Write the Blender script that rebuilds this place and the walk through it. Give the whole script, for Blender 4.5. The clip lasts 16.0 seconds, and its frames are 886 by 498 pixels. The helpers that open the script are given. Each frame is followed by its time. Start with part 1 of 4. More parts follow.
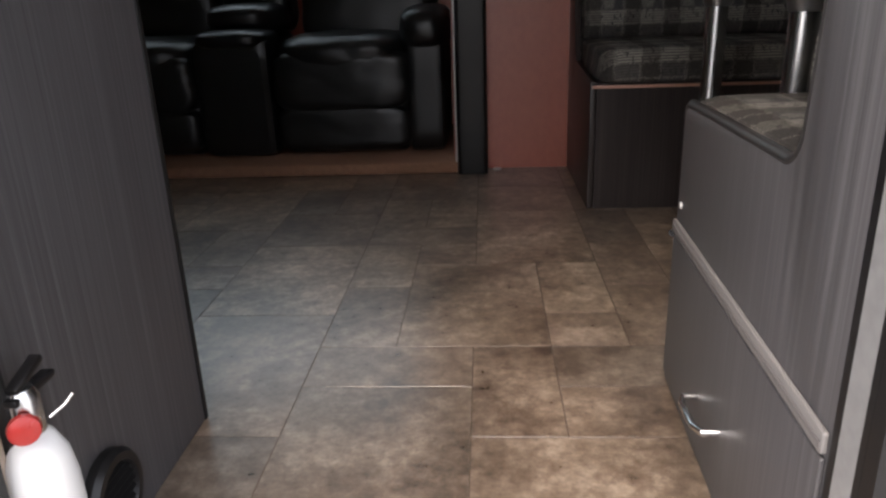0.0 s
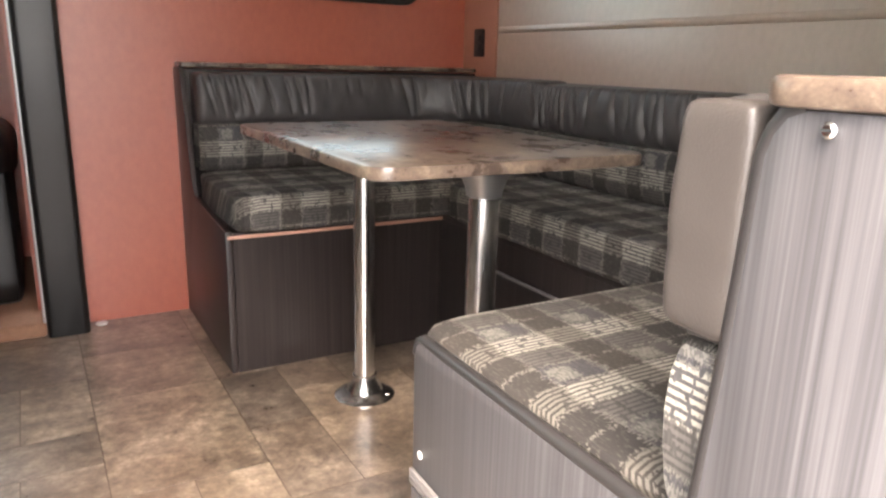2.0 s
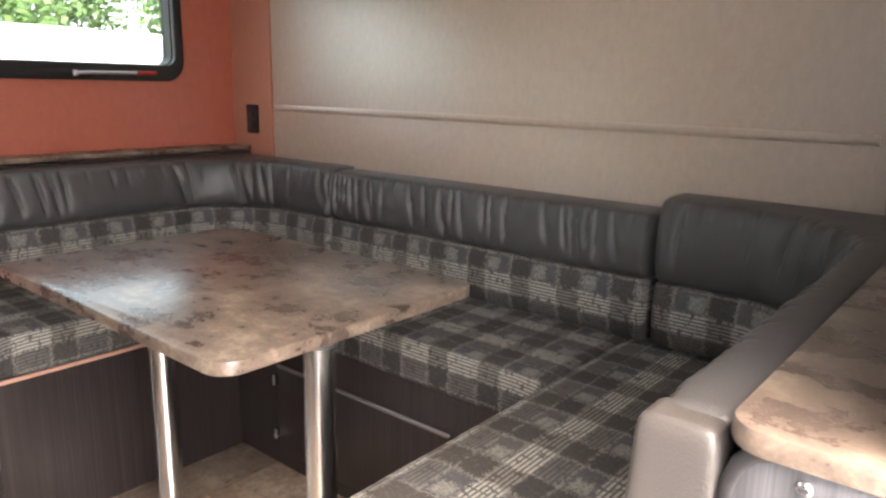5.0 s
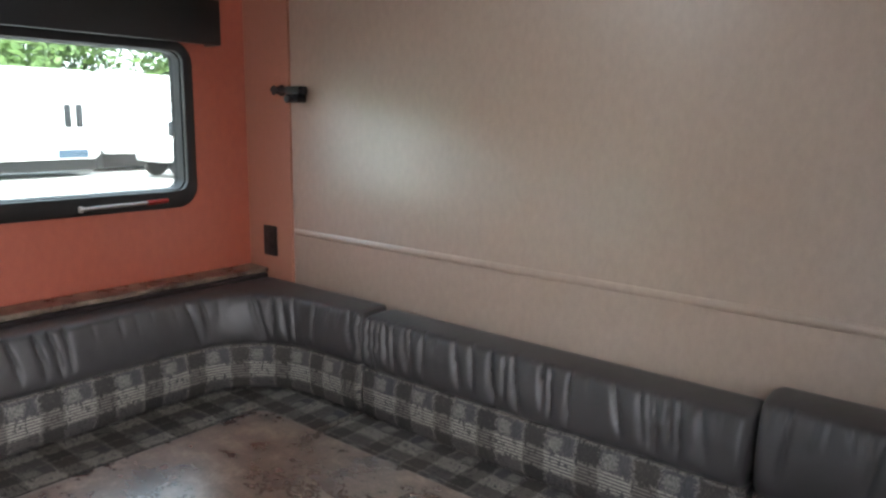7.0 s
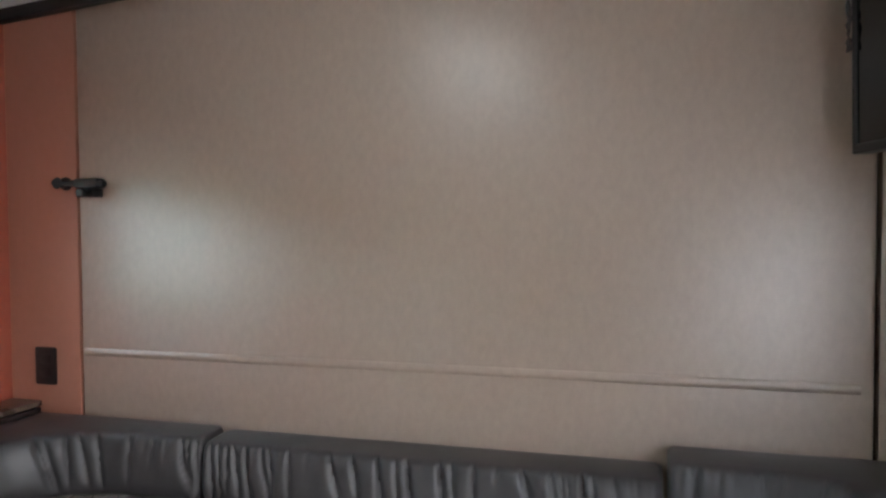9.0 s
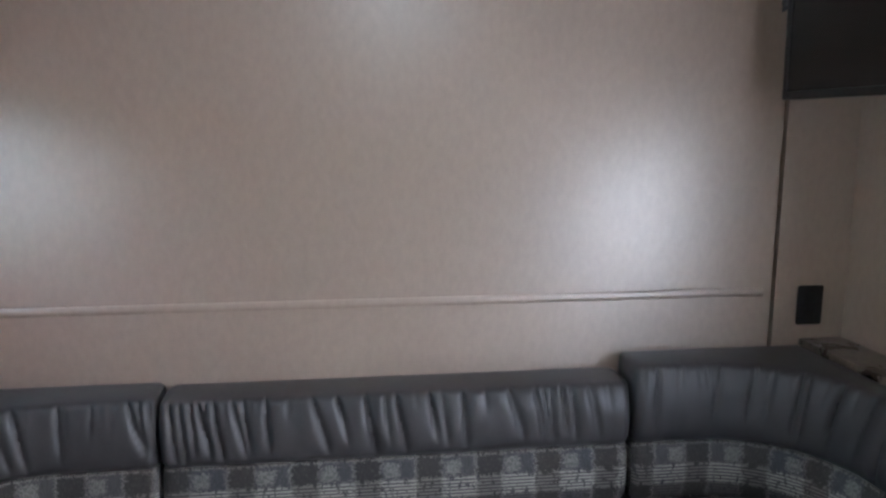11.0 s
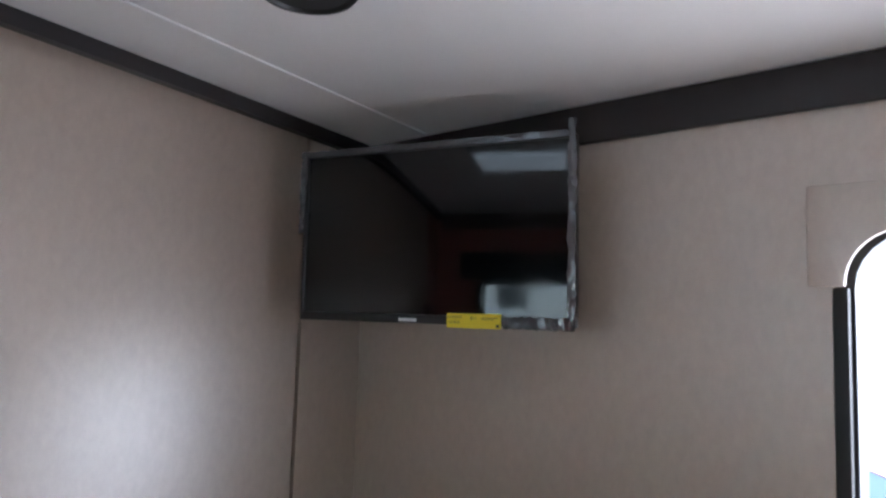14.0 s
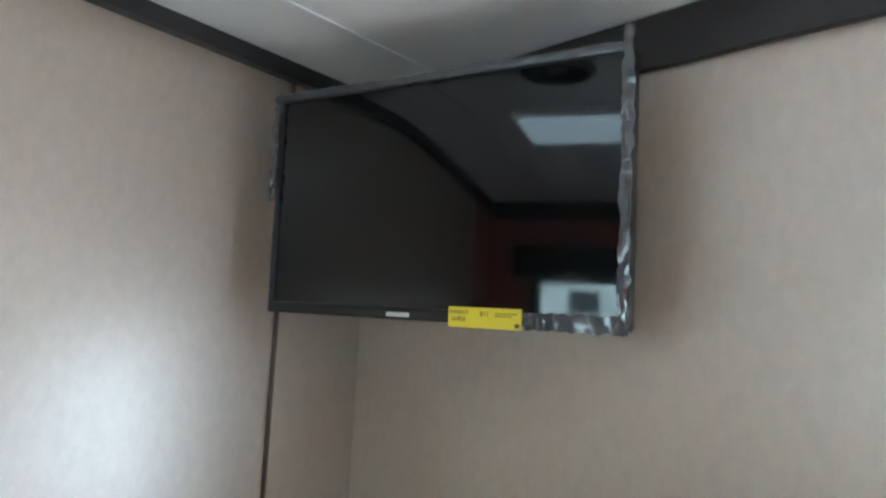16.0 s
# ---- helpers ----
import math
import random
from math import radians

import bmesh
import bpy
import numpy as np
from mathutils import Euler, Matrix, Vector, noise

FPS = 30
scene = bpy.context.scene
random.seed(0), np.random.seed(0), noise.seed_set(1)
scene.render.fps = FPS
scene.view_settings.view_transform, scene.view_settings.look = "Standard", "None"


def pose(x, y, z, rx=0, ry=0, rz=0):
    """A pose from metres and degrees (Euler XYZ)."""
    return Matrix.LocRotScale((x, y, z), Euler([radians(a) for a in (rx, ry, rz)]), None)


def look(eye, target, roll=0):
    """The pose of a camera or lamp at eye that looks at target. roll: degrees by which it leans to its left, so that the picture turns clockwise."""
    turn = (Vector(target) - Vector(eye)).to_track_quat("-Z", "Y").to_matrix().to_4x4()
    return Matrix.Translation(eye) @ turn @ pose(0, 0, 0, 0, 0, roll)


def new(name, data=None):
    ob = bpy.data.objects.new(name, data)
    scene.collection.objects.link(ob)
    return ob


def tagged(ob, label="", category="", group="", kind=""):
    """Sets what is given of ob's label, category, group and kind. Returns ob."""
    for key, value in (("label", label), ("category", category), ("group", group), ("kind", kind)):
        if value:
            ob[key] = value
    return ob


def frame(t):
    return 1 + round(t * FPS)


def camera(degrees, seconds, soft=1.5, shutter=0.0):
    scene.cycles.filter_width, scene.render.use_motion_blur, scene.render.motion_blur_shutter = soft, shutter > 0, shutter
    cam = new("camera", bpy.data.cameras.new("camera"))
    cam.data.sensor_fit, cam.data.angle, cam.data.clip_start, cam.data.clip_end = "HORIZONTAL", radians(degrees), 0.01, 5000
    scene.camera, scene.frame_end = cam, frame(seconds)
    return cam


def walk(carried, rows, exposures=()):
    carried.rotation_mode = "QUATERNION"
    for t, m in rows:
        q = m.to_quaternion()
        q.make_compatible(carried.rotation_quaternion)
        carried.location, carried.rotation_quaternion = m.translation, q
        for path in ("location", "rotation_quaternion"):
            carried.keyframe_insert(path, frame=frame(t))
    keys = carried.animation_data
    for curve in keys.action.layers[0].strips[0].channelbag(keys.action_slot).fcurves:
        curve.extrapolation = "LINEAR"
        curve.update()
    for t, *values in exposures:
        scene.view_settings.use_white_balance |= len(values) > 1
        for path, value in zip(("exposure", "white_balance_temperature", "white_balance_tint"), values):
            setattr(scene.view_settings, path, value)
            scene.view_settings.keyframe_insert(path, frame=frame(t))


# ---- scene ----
cam = camera(63.7, 16.0, soft=2.5)
PATH = [
    (0, (-1.482, -0.1, 0.708), (-1.607, 1.78, 0.035), -2.1),
    (0.5, (-1.59, 0.003, 0.735), (-1.262, 1.896, 0.179), -0.9),
    (1, (-1.613, 0.089, 0.754), (-1.134, 1.972, 0.281), -1.1),
    (1.5, (-1.572, 0.263, 0.798), (-0.666, 1.96, 0.251), 1.0),
    (2, (-1.585, 0.3, 0.895), (-0.612, 1.973, 0.39), 1.5),
    (2.5, (-1.672, 0.328, 0.948), (-0.418, 1.842, 0.581), 0.5),
    (3, (-1.692, 0.372, 0.978), (-0.207, 1.665, 0.625), 1.3),
    (3.5, (-1.636, 0.429, 1.039), (-0.115, 1.64, 0.571), 0.6),
    (6, (-1.642, 0.527, 1.181), (-0.174, 1.827, 0.787), 1.2),
    (6.5, (-1.572, 0.7, 1.278), (-0.116, 2.029, 0.952), 0.3),
    (7, (-1.53, 0.764, 1.41), (-0.006, 1.999, 1.045), 0.9),
    (7.5, (-1.629, 0.828, 1.452), (0.066, 1.839, 1.133), 0.5),
    (8, (-1.57, 0.866, 1.405), (0.231, 1.703, 1.166), -0.8),
    (10.5, (-1.791, 1.725, 1.359), (0.205, 1.707, 1.246), 0.7),
    (11, (-1.684, 1.759, 1.425), (0.275, 1.516, 1.103), -0.0),
    (11.5, (-1.69, 1.846, 1.413), (0.131, 1.176, 0.929), 1.0),
    (12, (-1.608, 2.053, 1.466), (-0.048, 0.834, 1.183), 0.5),
    (12.5, (-1.622, 2.051, 1.519), (-0.229, 0.615, 1.503), 1.4),
    (13, (-1.621, 2.03, 1.543), (-0.282, 0.546, 1.587), 1.0),
    (13.5, (-1.549, 2.005, 1.532), (-0.282, 0.458, 1.559), 0.6),
    (14, (-1.436, 1.803, 1.516), (-0.127, 0.303, 1.705), 1.8),
    (14.5, (-1.333, 1.649, 1.504), (-0.007, 0.159, 1.657), 2.0),
    (15, (-1.211, 1.535, 1.5), (0.102, 0.05, 1.764), 3.7),
    (15.5, (-1.197, 1.455, 1.512), (0.135, -0.02, 1.734), 2.5),
    (16, (-1.239, 1.41, 1.506), (0.219, 0.054, 1.698), 3.2),
]
walk(cam, [(t, look(eye, target, roll)) for t, eye, target, roll in PATH],
     [(0, 2.03, 6950, 14), (0.5, 3.08, 6950, 14), (1.0, 3.70, 7150, 14), (2.5, 4.50, 7450, 16), (3.5, 4.55, 7450, 16), (6, 4.72, 6850, 14), (7, 4.42, 6550, 13), (8, 4.42, 6500, 12), (10.5, 4.42, 6100, 12), (11.5, 4.72, 5700, 13), (13, 4.37, 5800, 14), (14, 4.52, 5700, 13), (15, 5.12, 5570, 1), (16, 5.37, 5520, 0)])

# ---- world, sun, exposure ----
world = bpy.data.worlds.new("world")
scene.world = world
world.use_nodes = True
wn = world.node_tree
sky = wn.nodes.new("ShaderNodeTexSky")
sky.sky_type = "NISHITA"
sky.sun_disc = False
sky.sun_elevation, sky.sun_rotation = radians(54), radians(204)
sky.dust_density, sky.air_density = 4.0, 1.0
# a thin even cloud layer lies over the clear sky
cloud = wn.nodes.new("ShaderNodeMix")
cloud.data_type = "RGBA"
cloud.inputs[0].default_value = 0.55
cloud.inputs[7].default_value = (4.6, 4.8, 5.1, 1)
wn.links.new(sky.outputs[0], cloud.inputs[6])
wn.links.new(cloud.outputs[2], wn.nodes["Background"].inputs[0])
wn.nodes["Background"].inputs[1].default_value = 0.15
sun = new("sun", bpy.data.lights.new("sun", "SUN"))
sun.data.energy, sun.data.angle, sun.data.color = 0.52, radians(45), (1.0, 0.98, 0.95)
sun.matrix_world = look((0, 0, 0), (0.24, 0.537, -0.809))


# ---- materials ----
class Graph:
    """A small helper round one node material."""

    def __init__(self, name, rough=0.5, metal=0.0, colour=(0.5, 0.5, 0.5)):
        self.mat = bpy.data.materials.new(name)
        self.mat.use_nodes = True
        self.nt = self.mat.node_tree
        self.b = self.nt.nodes["Principled BSDF"]
        self.put(self.b, {"Roughness": rough, "Metallic": metal, "Base Color": (*colour, 1)})
        self.mat.diffuse_color = (*colour, 1)

    def put(self, node, values):
        for key, v in values.items():
            s = node.inputs[key]
            if isinstance(v, bpy.types.NodeSocket):
                self.nt.links.new(v, s)
            else:
                s.default_value = v

    def n(self, kind, values=None, out=0, **attrs):
        node = self.nt.nodes.new(kind)
        for k, v in attrs.items():
            setattr(node, k, v)
        self.put(node, values or {})
        return node.outputs[out]

    def m(self, op, a, b=0.0, c=0.0):
        return self.n("ShaderNodeMath", {0: a, 1: b, 2: c}, operation=op)

    def mix(self, fac, a, b, blend="MIX"):
        a = (*a, 1) if isinstance(a, tuple) and len(a) == 3 else a
        b = (*b, 1) if isinstance(b, tuple) and len(b) == 3 else b
        return self.n("ShaderNodeMix", {0: fac, 6: a, 7: b}, out=2, data_type="RGBA", blend_type=blend)

    def ramp(self, fac, stops):
        node = self.nt.nodes.new("ShaderNodeValToRGB")
        el = node.color_ramp.elements
        while len(el) < len(stops):
            el.new(0.5)
        for e, (p, c) in zip(el, stops):
            e.position, e.color = p, (*c, 1)
        self.nt.links.new(fac, node.inputs[0])
        return node.outputs[0]

    def coords(self, which="Object", scale=(1, 1, 1)):
        node = self.nt.nodes.new("ShaderNodeTexCoord")
        return self.n("ShaderNodeMapping", {"Vector": node.outputs[which], "Scale": scale})

    def noise(self, vec, scale, detail=3.0, rough=0.5):
        return self.n("ShaderNodeTexNoise", {"Vector": vec, "Scale": scale, "Detail": detail, "Roughness": rough})

    def colour(self, sock):
        self.put(self.b, {"Base Color": sock})

    def bump(self, height, strength=0.3, dist=0.002):
        self.put(self.b, {"Normal": self.n("ShaderNodeBump", {"Height": height, "Strength": strength, "Distance": dist})})


def vinyl_wall(name, a, b, rough=0.42, sheen=1.5):
    g = Graph(name, rough, 0, a)
    v = g.coords()
    weave = g.noise(g.coords(scale=(420, 420, 420)), 1.0, 2)
    cloth = g.noise(g.coords(scale=(55, 55, 34)), 1.0, 4, 0.65)
    blot = g.noise(v, 2.6, 4)
    base = g.mix(g.ramp(cloth, [(0.32, (0, 0, 0)), (0.7, (1, 1, 1))]), a, b)
    base = g.mix(g.m("MULTIPLY", blot, 0.22), base, tuple(c * 0.74 for c in a))
    g.colour(base)
    g.put(g.b, {"Roughness": g.m("MULTIPLY_ADD", cloth, 0.1, rough - 0.05)})
    g.bump(g.m("ADD", g.m("MULTIPLY", weave, 0.5), cloth), 0.05, 0.001)
    g.put(g.b, {"Specular IOR Level": 1.0, "IOR": sheen})
    return g.mat


def laminate_wood(name, dark, mid, light, rough=0.36):
    g = Graph(name, rough, 0, mid)
    wide = g.noise(g.coords(scale=(46, 46, 0.5)), 1.0, 4, 0.6)
    fine = g.noise(g.coords(scale=(190, 190, 1.6)), 1.0, 4, 0.65)
    pore = g.noise(g.coords(scale=(420, 420, 9)), 1.0, 2)
    f = g.m("ADD", g.m("MULTIPLY", wide, 0.16), g.m("MULTIPLY", fine, 0.84))
    g.colour(g.ramp(f, [(0.36, dark), (0.52, mid), (0.7, light)]))
    g.put(g.b, {"Roughness": g.m("MULTIPLY_ADD", fine, 0.2, rough - 0.08)})
    g.bump(g.m("ADD", fine, g.m("MULTIPLY", pore, 0.6)), 0.18, 0.0008)
    return g.mat


def stone_laminate(name, rough=0.27):
    g = Graph(name, rough, 0, (0.3, 0.22, 0.15))
    v = g.coords()
    big = g.n("ShaderNodeTexNoise", {"Vector": g.coords(scale=(1.0, 0.7, 1.0)), "Scale": 13.0, "Detail": 9.0, "Roughness": 0.74, "Distortion": 0.15})
    speck = g.noise(v, 260.0, 3)
    f = g.m("ADD", g.m("MULTIPLY", big, 0.88), g.m("MULTIPLY", speck, 0.12))
    col = g.ramp(f, [(0.36, (0.05, 0.037, 0.031)), (0.47, (0.098, 0.071, 0.056)), (0.54, (0.15, 0.112, 0.085)), (0.66, (0.33, 0.27, 0.2))])
    g.colour(col)
    g.put(g.b, {"Roughness": g.m("MULTIPLY_ADD", big, 0.12, rough - 0.05), "Specular IOR Level": 0.8})
    g.bump(speck, 0.05, 0.0005)
    return g.mat


def floor_tile_mat():
    g = Graph("floor_vinyl", 0.3, 0, (0.3, 0.22, 0.15))
    rnd = g.n("ShaderNodeObjectInfo", out=5)
    geo = g.n("ShaderNodeNewGeometry", out=0)
    shift = g.n("ShaderNodeCombineXYZ", {0: g.m("MULTIPLY", rnd, 37.0), 1: g.m("MULTIPLY", rnd, 91.0), 2: 0.0})
    v = g.n("ShaderNodeVectorMath", {0: geo, 1: shift}, operation="ADD")
    big = g.noise(v, 4.5, 6, 0.6)
    mid = g.noise(v, 26.0, 7, 0.75)
    f = g.m("ADD", g.m("MULTIPLY", big, 0.5), g.m("MULTIPLY", mid, 0.5))
    warm = g.ramp(f, [(0.38, (0.058, 0.042, 0.032)), (0.46, (0.145, 0.11, 0.084)), (0.53, (0.24, 0.19, 0.15)), (0.62, (0.42, 0.36, 0.3))])
    fleck = g.ramp(g.noise(v, 75.0, 4, 0.7), [(0.34, (0.8, 0.77, 0.75)), (0.46, (1, 1, 1)), (0.66, (1.14, 1.12, 1.1))])
    warm = g.mix(1.0, warm, fleck, "MULTIPLY")
    tone = g.ramp(rnd, [(0.0, (0.7, 0.68, 0.67)), (0.3, (0.9, 0.85, 0.8)), (0.7, (1.0, 0.93, 0.88)), (0.86, (1.15, 1.1, 1.02)), (1.0, (1.55, 1.48, 1.36))])
    g.colour(g.mix(1.0, warm, tone, "MULTIPLY"))
    g.put(g.b, {"Roughness": g.m("MULTIPLY_ADD", mid, 0.16, 0.22), "Specular IOR Level": 1.0, "IOR": 1.7})
    g.bump(g.m("ADD", mid, g.m("MULTIPLY", big, 0.5)), 0.16, 0.0015)
    return g.mat


def plaid_fabric(name):
    """Woven upholstery: columns of slate and charcoal blocks, hatched pale blocks and small pale squares, in a repeat of 14 cm."""
    g = Graph(name, 0.85, 0, (0.12, 0.12, 0.12))
    uv = g.n("ShaderNodeUVMap")
    sep = g.nt.nodes.new("ShaderNodeSeparateXYZ")
    g.nt.links.new(uv, sep.inputs[0])
    wob = g.m("SUBTRACT", g.noise(uv, 55.0, 2), 0.5)
    u = g.m("ADD", g.m("DIVIDE", sep.outputs[0], 0.142), g.m("MULTIPLY", wob, 0.035))
    v = g.m("ADD", g.m("DIVIDE", g.m("SUBTRACT", 0.262, sep.outputs[1]), 0.05), g.m("MULTIPLY", wob, 0.1))
    # ragged thread ends
    rag = g.m("SUBTRACT", g.noise(g.n("ShaderNodeMapping", {"Vector": uv, "Scale": (30, 430, 1)}), 1.0, 2), 0.5)
    u = g.m("ADD", u, g.m("MULTIPLY", rag, 0.3))
    rag_v = g.m("SUBTRACT", g.noise(g.n("ShaderNodeMapping", {"Vector": uv, "Scale": (430, 30, 1)}), 1.0, 2), 0.5)
    v = g.m("ADD", v, g.m("MULTIPLY", rag_v, 0.5))
    fu, fv = g.m("FRACT", u), g.m("FRACT", v)
    cv = g.m("FLOOR", v)
    slate_col = g.m("GREATER_THAN", fu, 0.42)
    brown_col = g.m("SUBTRACT", 1.0, slate_col)
    cell = g.n("ShaderNodeCombineXYZ", {0: g.m("ADD", g.m("MULTIPLY", g.m("FLOOR", u), 2.0), slate_col), 1: cv, 2: 3.0})
    r1 = g.n("ShaderNodeTexWhiteNoise", {"Vector": cell}, noise_dimensions="3D")
    row = g.m("FLOORED_MODULO", cv, 3.0)
    row0 = g.m("LESS_THAN", row, 0.5)
    row2 = g.m("GREATER_THAN", row, 1.5)
    row1 = g.m("SUBTRACT", 1.0, g.m("ADD", row0, row2))
    brown = g.ramp(r1, [(0.0, (0.034, 0.031, 0.029)), (0.5, (0.045, 0.04, 0.036)), (1.0, (0.058, 0.049, 0.042))])
    slate = g.ramp(r1, [(0.0, (0.062, 0.063, 0.07)), (0.5, (0.076, 0.075, 0.077)), (1.0, (0.095, 0.089, 0.083))])
    col = g.mix(g.m("MULTIPLY", slate_col, g.m("MULTIPLY_ADD", row2, -0.55, 1.0)), brown, slate)
    brk = g.noise(g.n("ShaderNodeMapping", {"Vector": uv, "Scale": (120, 45, 1)}), 1.0, 3)
    wide = g.m("MULTIPLY_ADD", brk, 0.5, 0.2)
    lines = g.m("GREATER_THAN", g.m("FRACT", g.m("DIVIDE", sep.outputs[1], 0.0085)), wide)
    lines = g.m("MULTIPLY", lines, g.m("GREATER_THAN", brk, 0.42))
    hatched = g.m("ADD", g.m("MULTIPLY", slate_col, g.m("MULTIPLY_ADD", row2, 0.18, row1)), g.m("MULTIPLY", brown_col, g.m("MULTIPLY", row1, 0.42)))
    thread = g.m("MULTIPLY", hatched, g.m("MULTIPLY_ADD", lines, 0.74, 0.05))
    seam = g.m("MULTIPLY", g.m("GREATER_THAN", fu, 0.965), g.m("GREATER_THAN", brk, 0.34))
    seam2 = g.m("MULTIPLY", g.m("LESS_THAN", g.m("ABSOLUTE", g.m("SUBTRACT", fu, 0.43)), 0.014), g.m("GREATER_THAN", brk, 0.44))
    rung = g.m("MULTIPLY", g.m("GREATER_THAN", fv, 0.93), g.m("GREATER_THAN", brk, 0.46))
    # small pale square with darker marks at the head of each slate block
    in_u = g.m("LESS_THAN", g.m("ABSOLUTE", g.m("SUBTRACT", fu, 0.6)), 0.125)
    in_v = g.m("LESS_THAN", g.m("ABSOLUTE", g.m("SUBTRACT", fv, 0.5)), 0.34)
    marks = g.m("GREATER_THAN", g.noise(g.n("ShaderNodeMapping", {"Vector": uv, "Scale": (330, 120, 1)}), 1.0, 1), 0.5)
    square = g.m("MULTIPLY", g.m("MULTIPLY", in_u, in_v), g.m("MULTIPLY", row0, g.m("MULTIPLY_ADD", marks, -0.24, 0.4)))
    fleck = g.m("GREATER_THAN", g.noise(g.n("ShaderNodeMapping", {"Vector": uv, "Scale": (520, 90, 1)}), 1.0, 1), 0.62)
    pale = g.m("MAXIMUM", g.m("MAXIMUM", thread, g.m("MULTIPLY", g.m("MAXIMUM", g.m("MAXIMUM", seam, seam2), rung), 0.34)), g.m("MAXIMUM", square, g.m("MULTIPLY", fleck, 0.08)))
    warp = g.noise(g.n("ShaderNodeMapping", {"Vector": uv, "Scale": (420, 26, 1)}), 1.0, 2)
    col = g.mix(g.ramp(warp, [(0.35, (0, 0, 0)), (0.68, (0.5, 0.5, 0.5))]), col, (0.022, 0.02, 0.019))
    g.colour(g.mix(pale, col, (0.43, 0.405, 0.345)))
    g.put(g.b, {"Roughness": g.m("MULTIPLY_ADD", pale, -0.4, 0.85)})
    yarn = g.noise(g.n("ShaderNodeMapping", {"Vector": uv, "Scale": (900, 500, 1)}), 1.0, 1)
    g.bump(yarn, 0.3, 0.001)
    return g.mat


def leather(name, colour, rough=0.4):
    g = Graph(name, rough, 0, colour)
    v = g.coords()
    grain = g.n("ShaderNodeTexVoronoi", {"Vector": v, "Scale": 420.0})
    soft = g.noise(v, 9.0, 4)
    g.colour(g.mix(soft, tuple(c * 0.8 for c in colour), tuple(c * 1.25 for c in colour)))
    g.put(g.b, {"Roughness": g.m("MULTIPLY_ADD", soft, 0.16, rough - 0.08)})
    g.bump(g.m("ADD", grain, g.m("MULTIPLY", g.noise(v, 40.0, 3), 1.4)), 0.22, 0.0012)
    return g.mat


def plain(name, colour, rough=0.5, metal=0.0, var=0.12, scale=12.0, bump=0.0):
    g = Graph(name, rough, metal, colour)
    f = g.noise(g.coords(), scale, 4)
    g.colour(g.mix(f, tuple(c * (1 - var) for c in colour), tuple(min(1, c * (1 + var)) for c in colour)))
    g.put(g.b, {"Roughness": g.m("MULTIPLY_ADD", f, 0.14, rough - 0.07)})
    if bump:
        g.bump(g.noise(g.coords(), scale * 14, 3), bump, 0.001)
    return g.mat


def glowing(name, colour, strength):
    g = Graph(name, 0.5, 0, colour)
    g.put(g.b, {"Emission Color": (*colour, 1), "Emission Strength": strength})
    return g.mat


def tinted_glass(name, tint):
    """A thin pane: it dims what lies behind it and mirrors a little."""
    g = Graph(name, 0.02, 0, tint)
    clear = g.n("ShaderNodeBsdfTransparent", {"Color": (*tint, 1)})
    gloss = g.n("ShaderNodeBsdfGlossy", {"Color": (1, 1, 1, 1), "Roughness": 0.02})
    both = g.n("ShaderNodeMixShader", {0: 0.05, 1: clear, 2: gloss})
    g.nt.links.new(both, g.nt.nodes["Material Output"].inputs["Surface"])
    return g.mat


BEIGE = vinyl_wall("beige_wall_vinyl", (0.39, 0.29, 0.213), (0.465, 0.36, 0.275), 0.41, 2.0)
ORANGE = vinyl_wall("terracotta_wall_vinyl", (0.385, 0.084, 0.045), (0.435, 0.105, 0.057), 0.42)
CEIL = plain("ceiling_vinyl", (0.78, 0.77, 0.75), 0.5, 0, 0.04, 6, 0.1)
WOOD = laminate_wood("grey_wenge_laminate", (0.056, 0.054, 0.057), (0.082, 0.079, 0.083), (0.126, 0.122, 0.127), 0.42)
WOOD_DARK = laminate_wood("dark_wenge_laminate", (0.016, 0.0115, 0.011), (0.028, 0.021, 0.02), (0.045, 0.035, 0.033), 0.36)
STONE = stone_laminate("stone_pattern_laminate")
TILE = floor_tile_mat()
JOINT = plain("tile_joint", (0.16, 0.125, 0.1), 0.5)
PLAID = plaid_fabric("plaid_upholstery")
LEATHER = leather("charcoal_leatherette", (0.055, 0.052, 0.052), 0.42)
TAUPE = leather("taupe_leatherette", (0.055, 0.048, 0.044), 0.42)
BLACK_LEATHER = leather("black_leather", (0.007, 0.0075, 0.008), 0.33)
BLACK_LEATHER.node_tree.nodes["Principled BSDF"].inputs["Specular IOR Level"].default_value = 0.5
CHROME = plain("chrome", (0.74, 0.74, 0.74), 0.24, 1.0, 0.05, 30)
ALU = plain("brushed_aluminium", (0.72, 0.72, 0.72), 0.35, 1.0, 0.08, 60)
GREY_TRIM = plain("grey_vinyl_trim", (0.21, 0.2, 0.197), 0.4, 0, 0.06, 20)
BLACK = plain("black_plastic", (0.008, 0.0075, 0.008), 0.4, 0, 0.2, 30)
DARK_BAND = plain("dark_ceiling_trim", (0.022, 0.018, 0.018), 0.45, 0, 0.15, 8)
RUBBER = plain("black_seal", (0.006, 0.006, 0.006), 0.6)
CARPET = plain("tan_carpet", (0.3, 0.16, 0.1), 0.95, 0, 0.25, 60, 0.6)
WHITE = plain("white_paint", (0.8, 0.8, 0.79), 0.35, 0, 0.05, 2)
GLASS = tinted_glass("window_glass", (0.56, 0.61, 0.6))
GLASS_CLEAR = tinted_glass("bay_window_glass", (0.86, 0.92, 0.91))
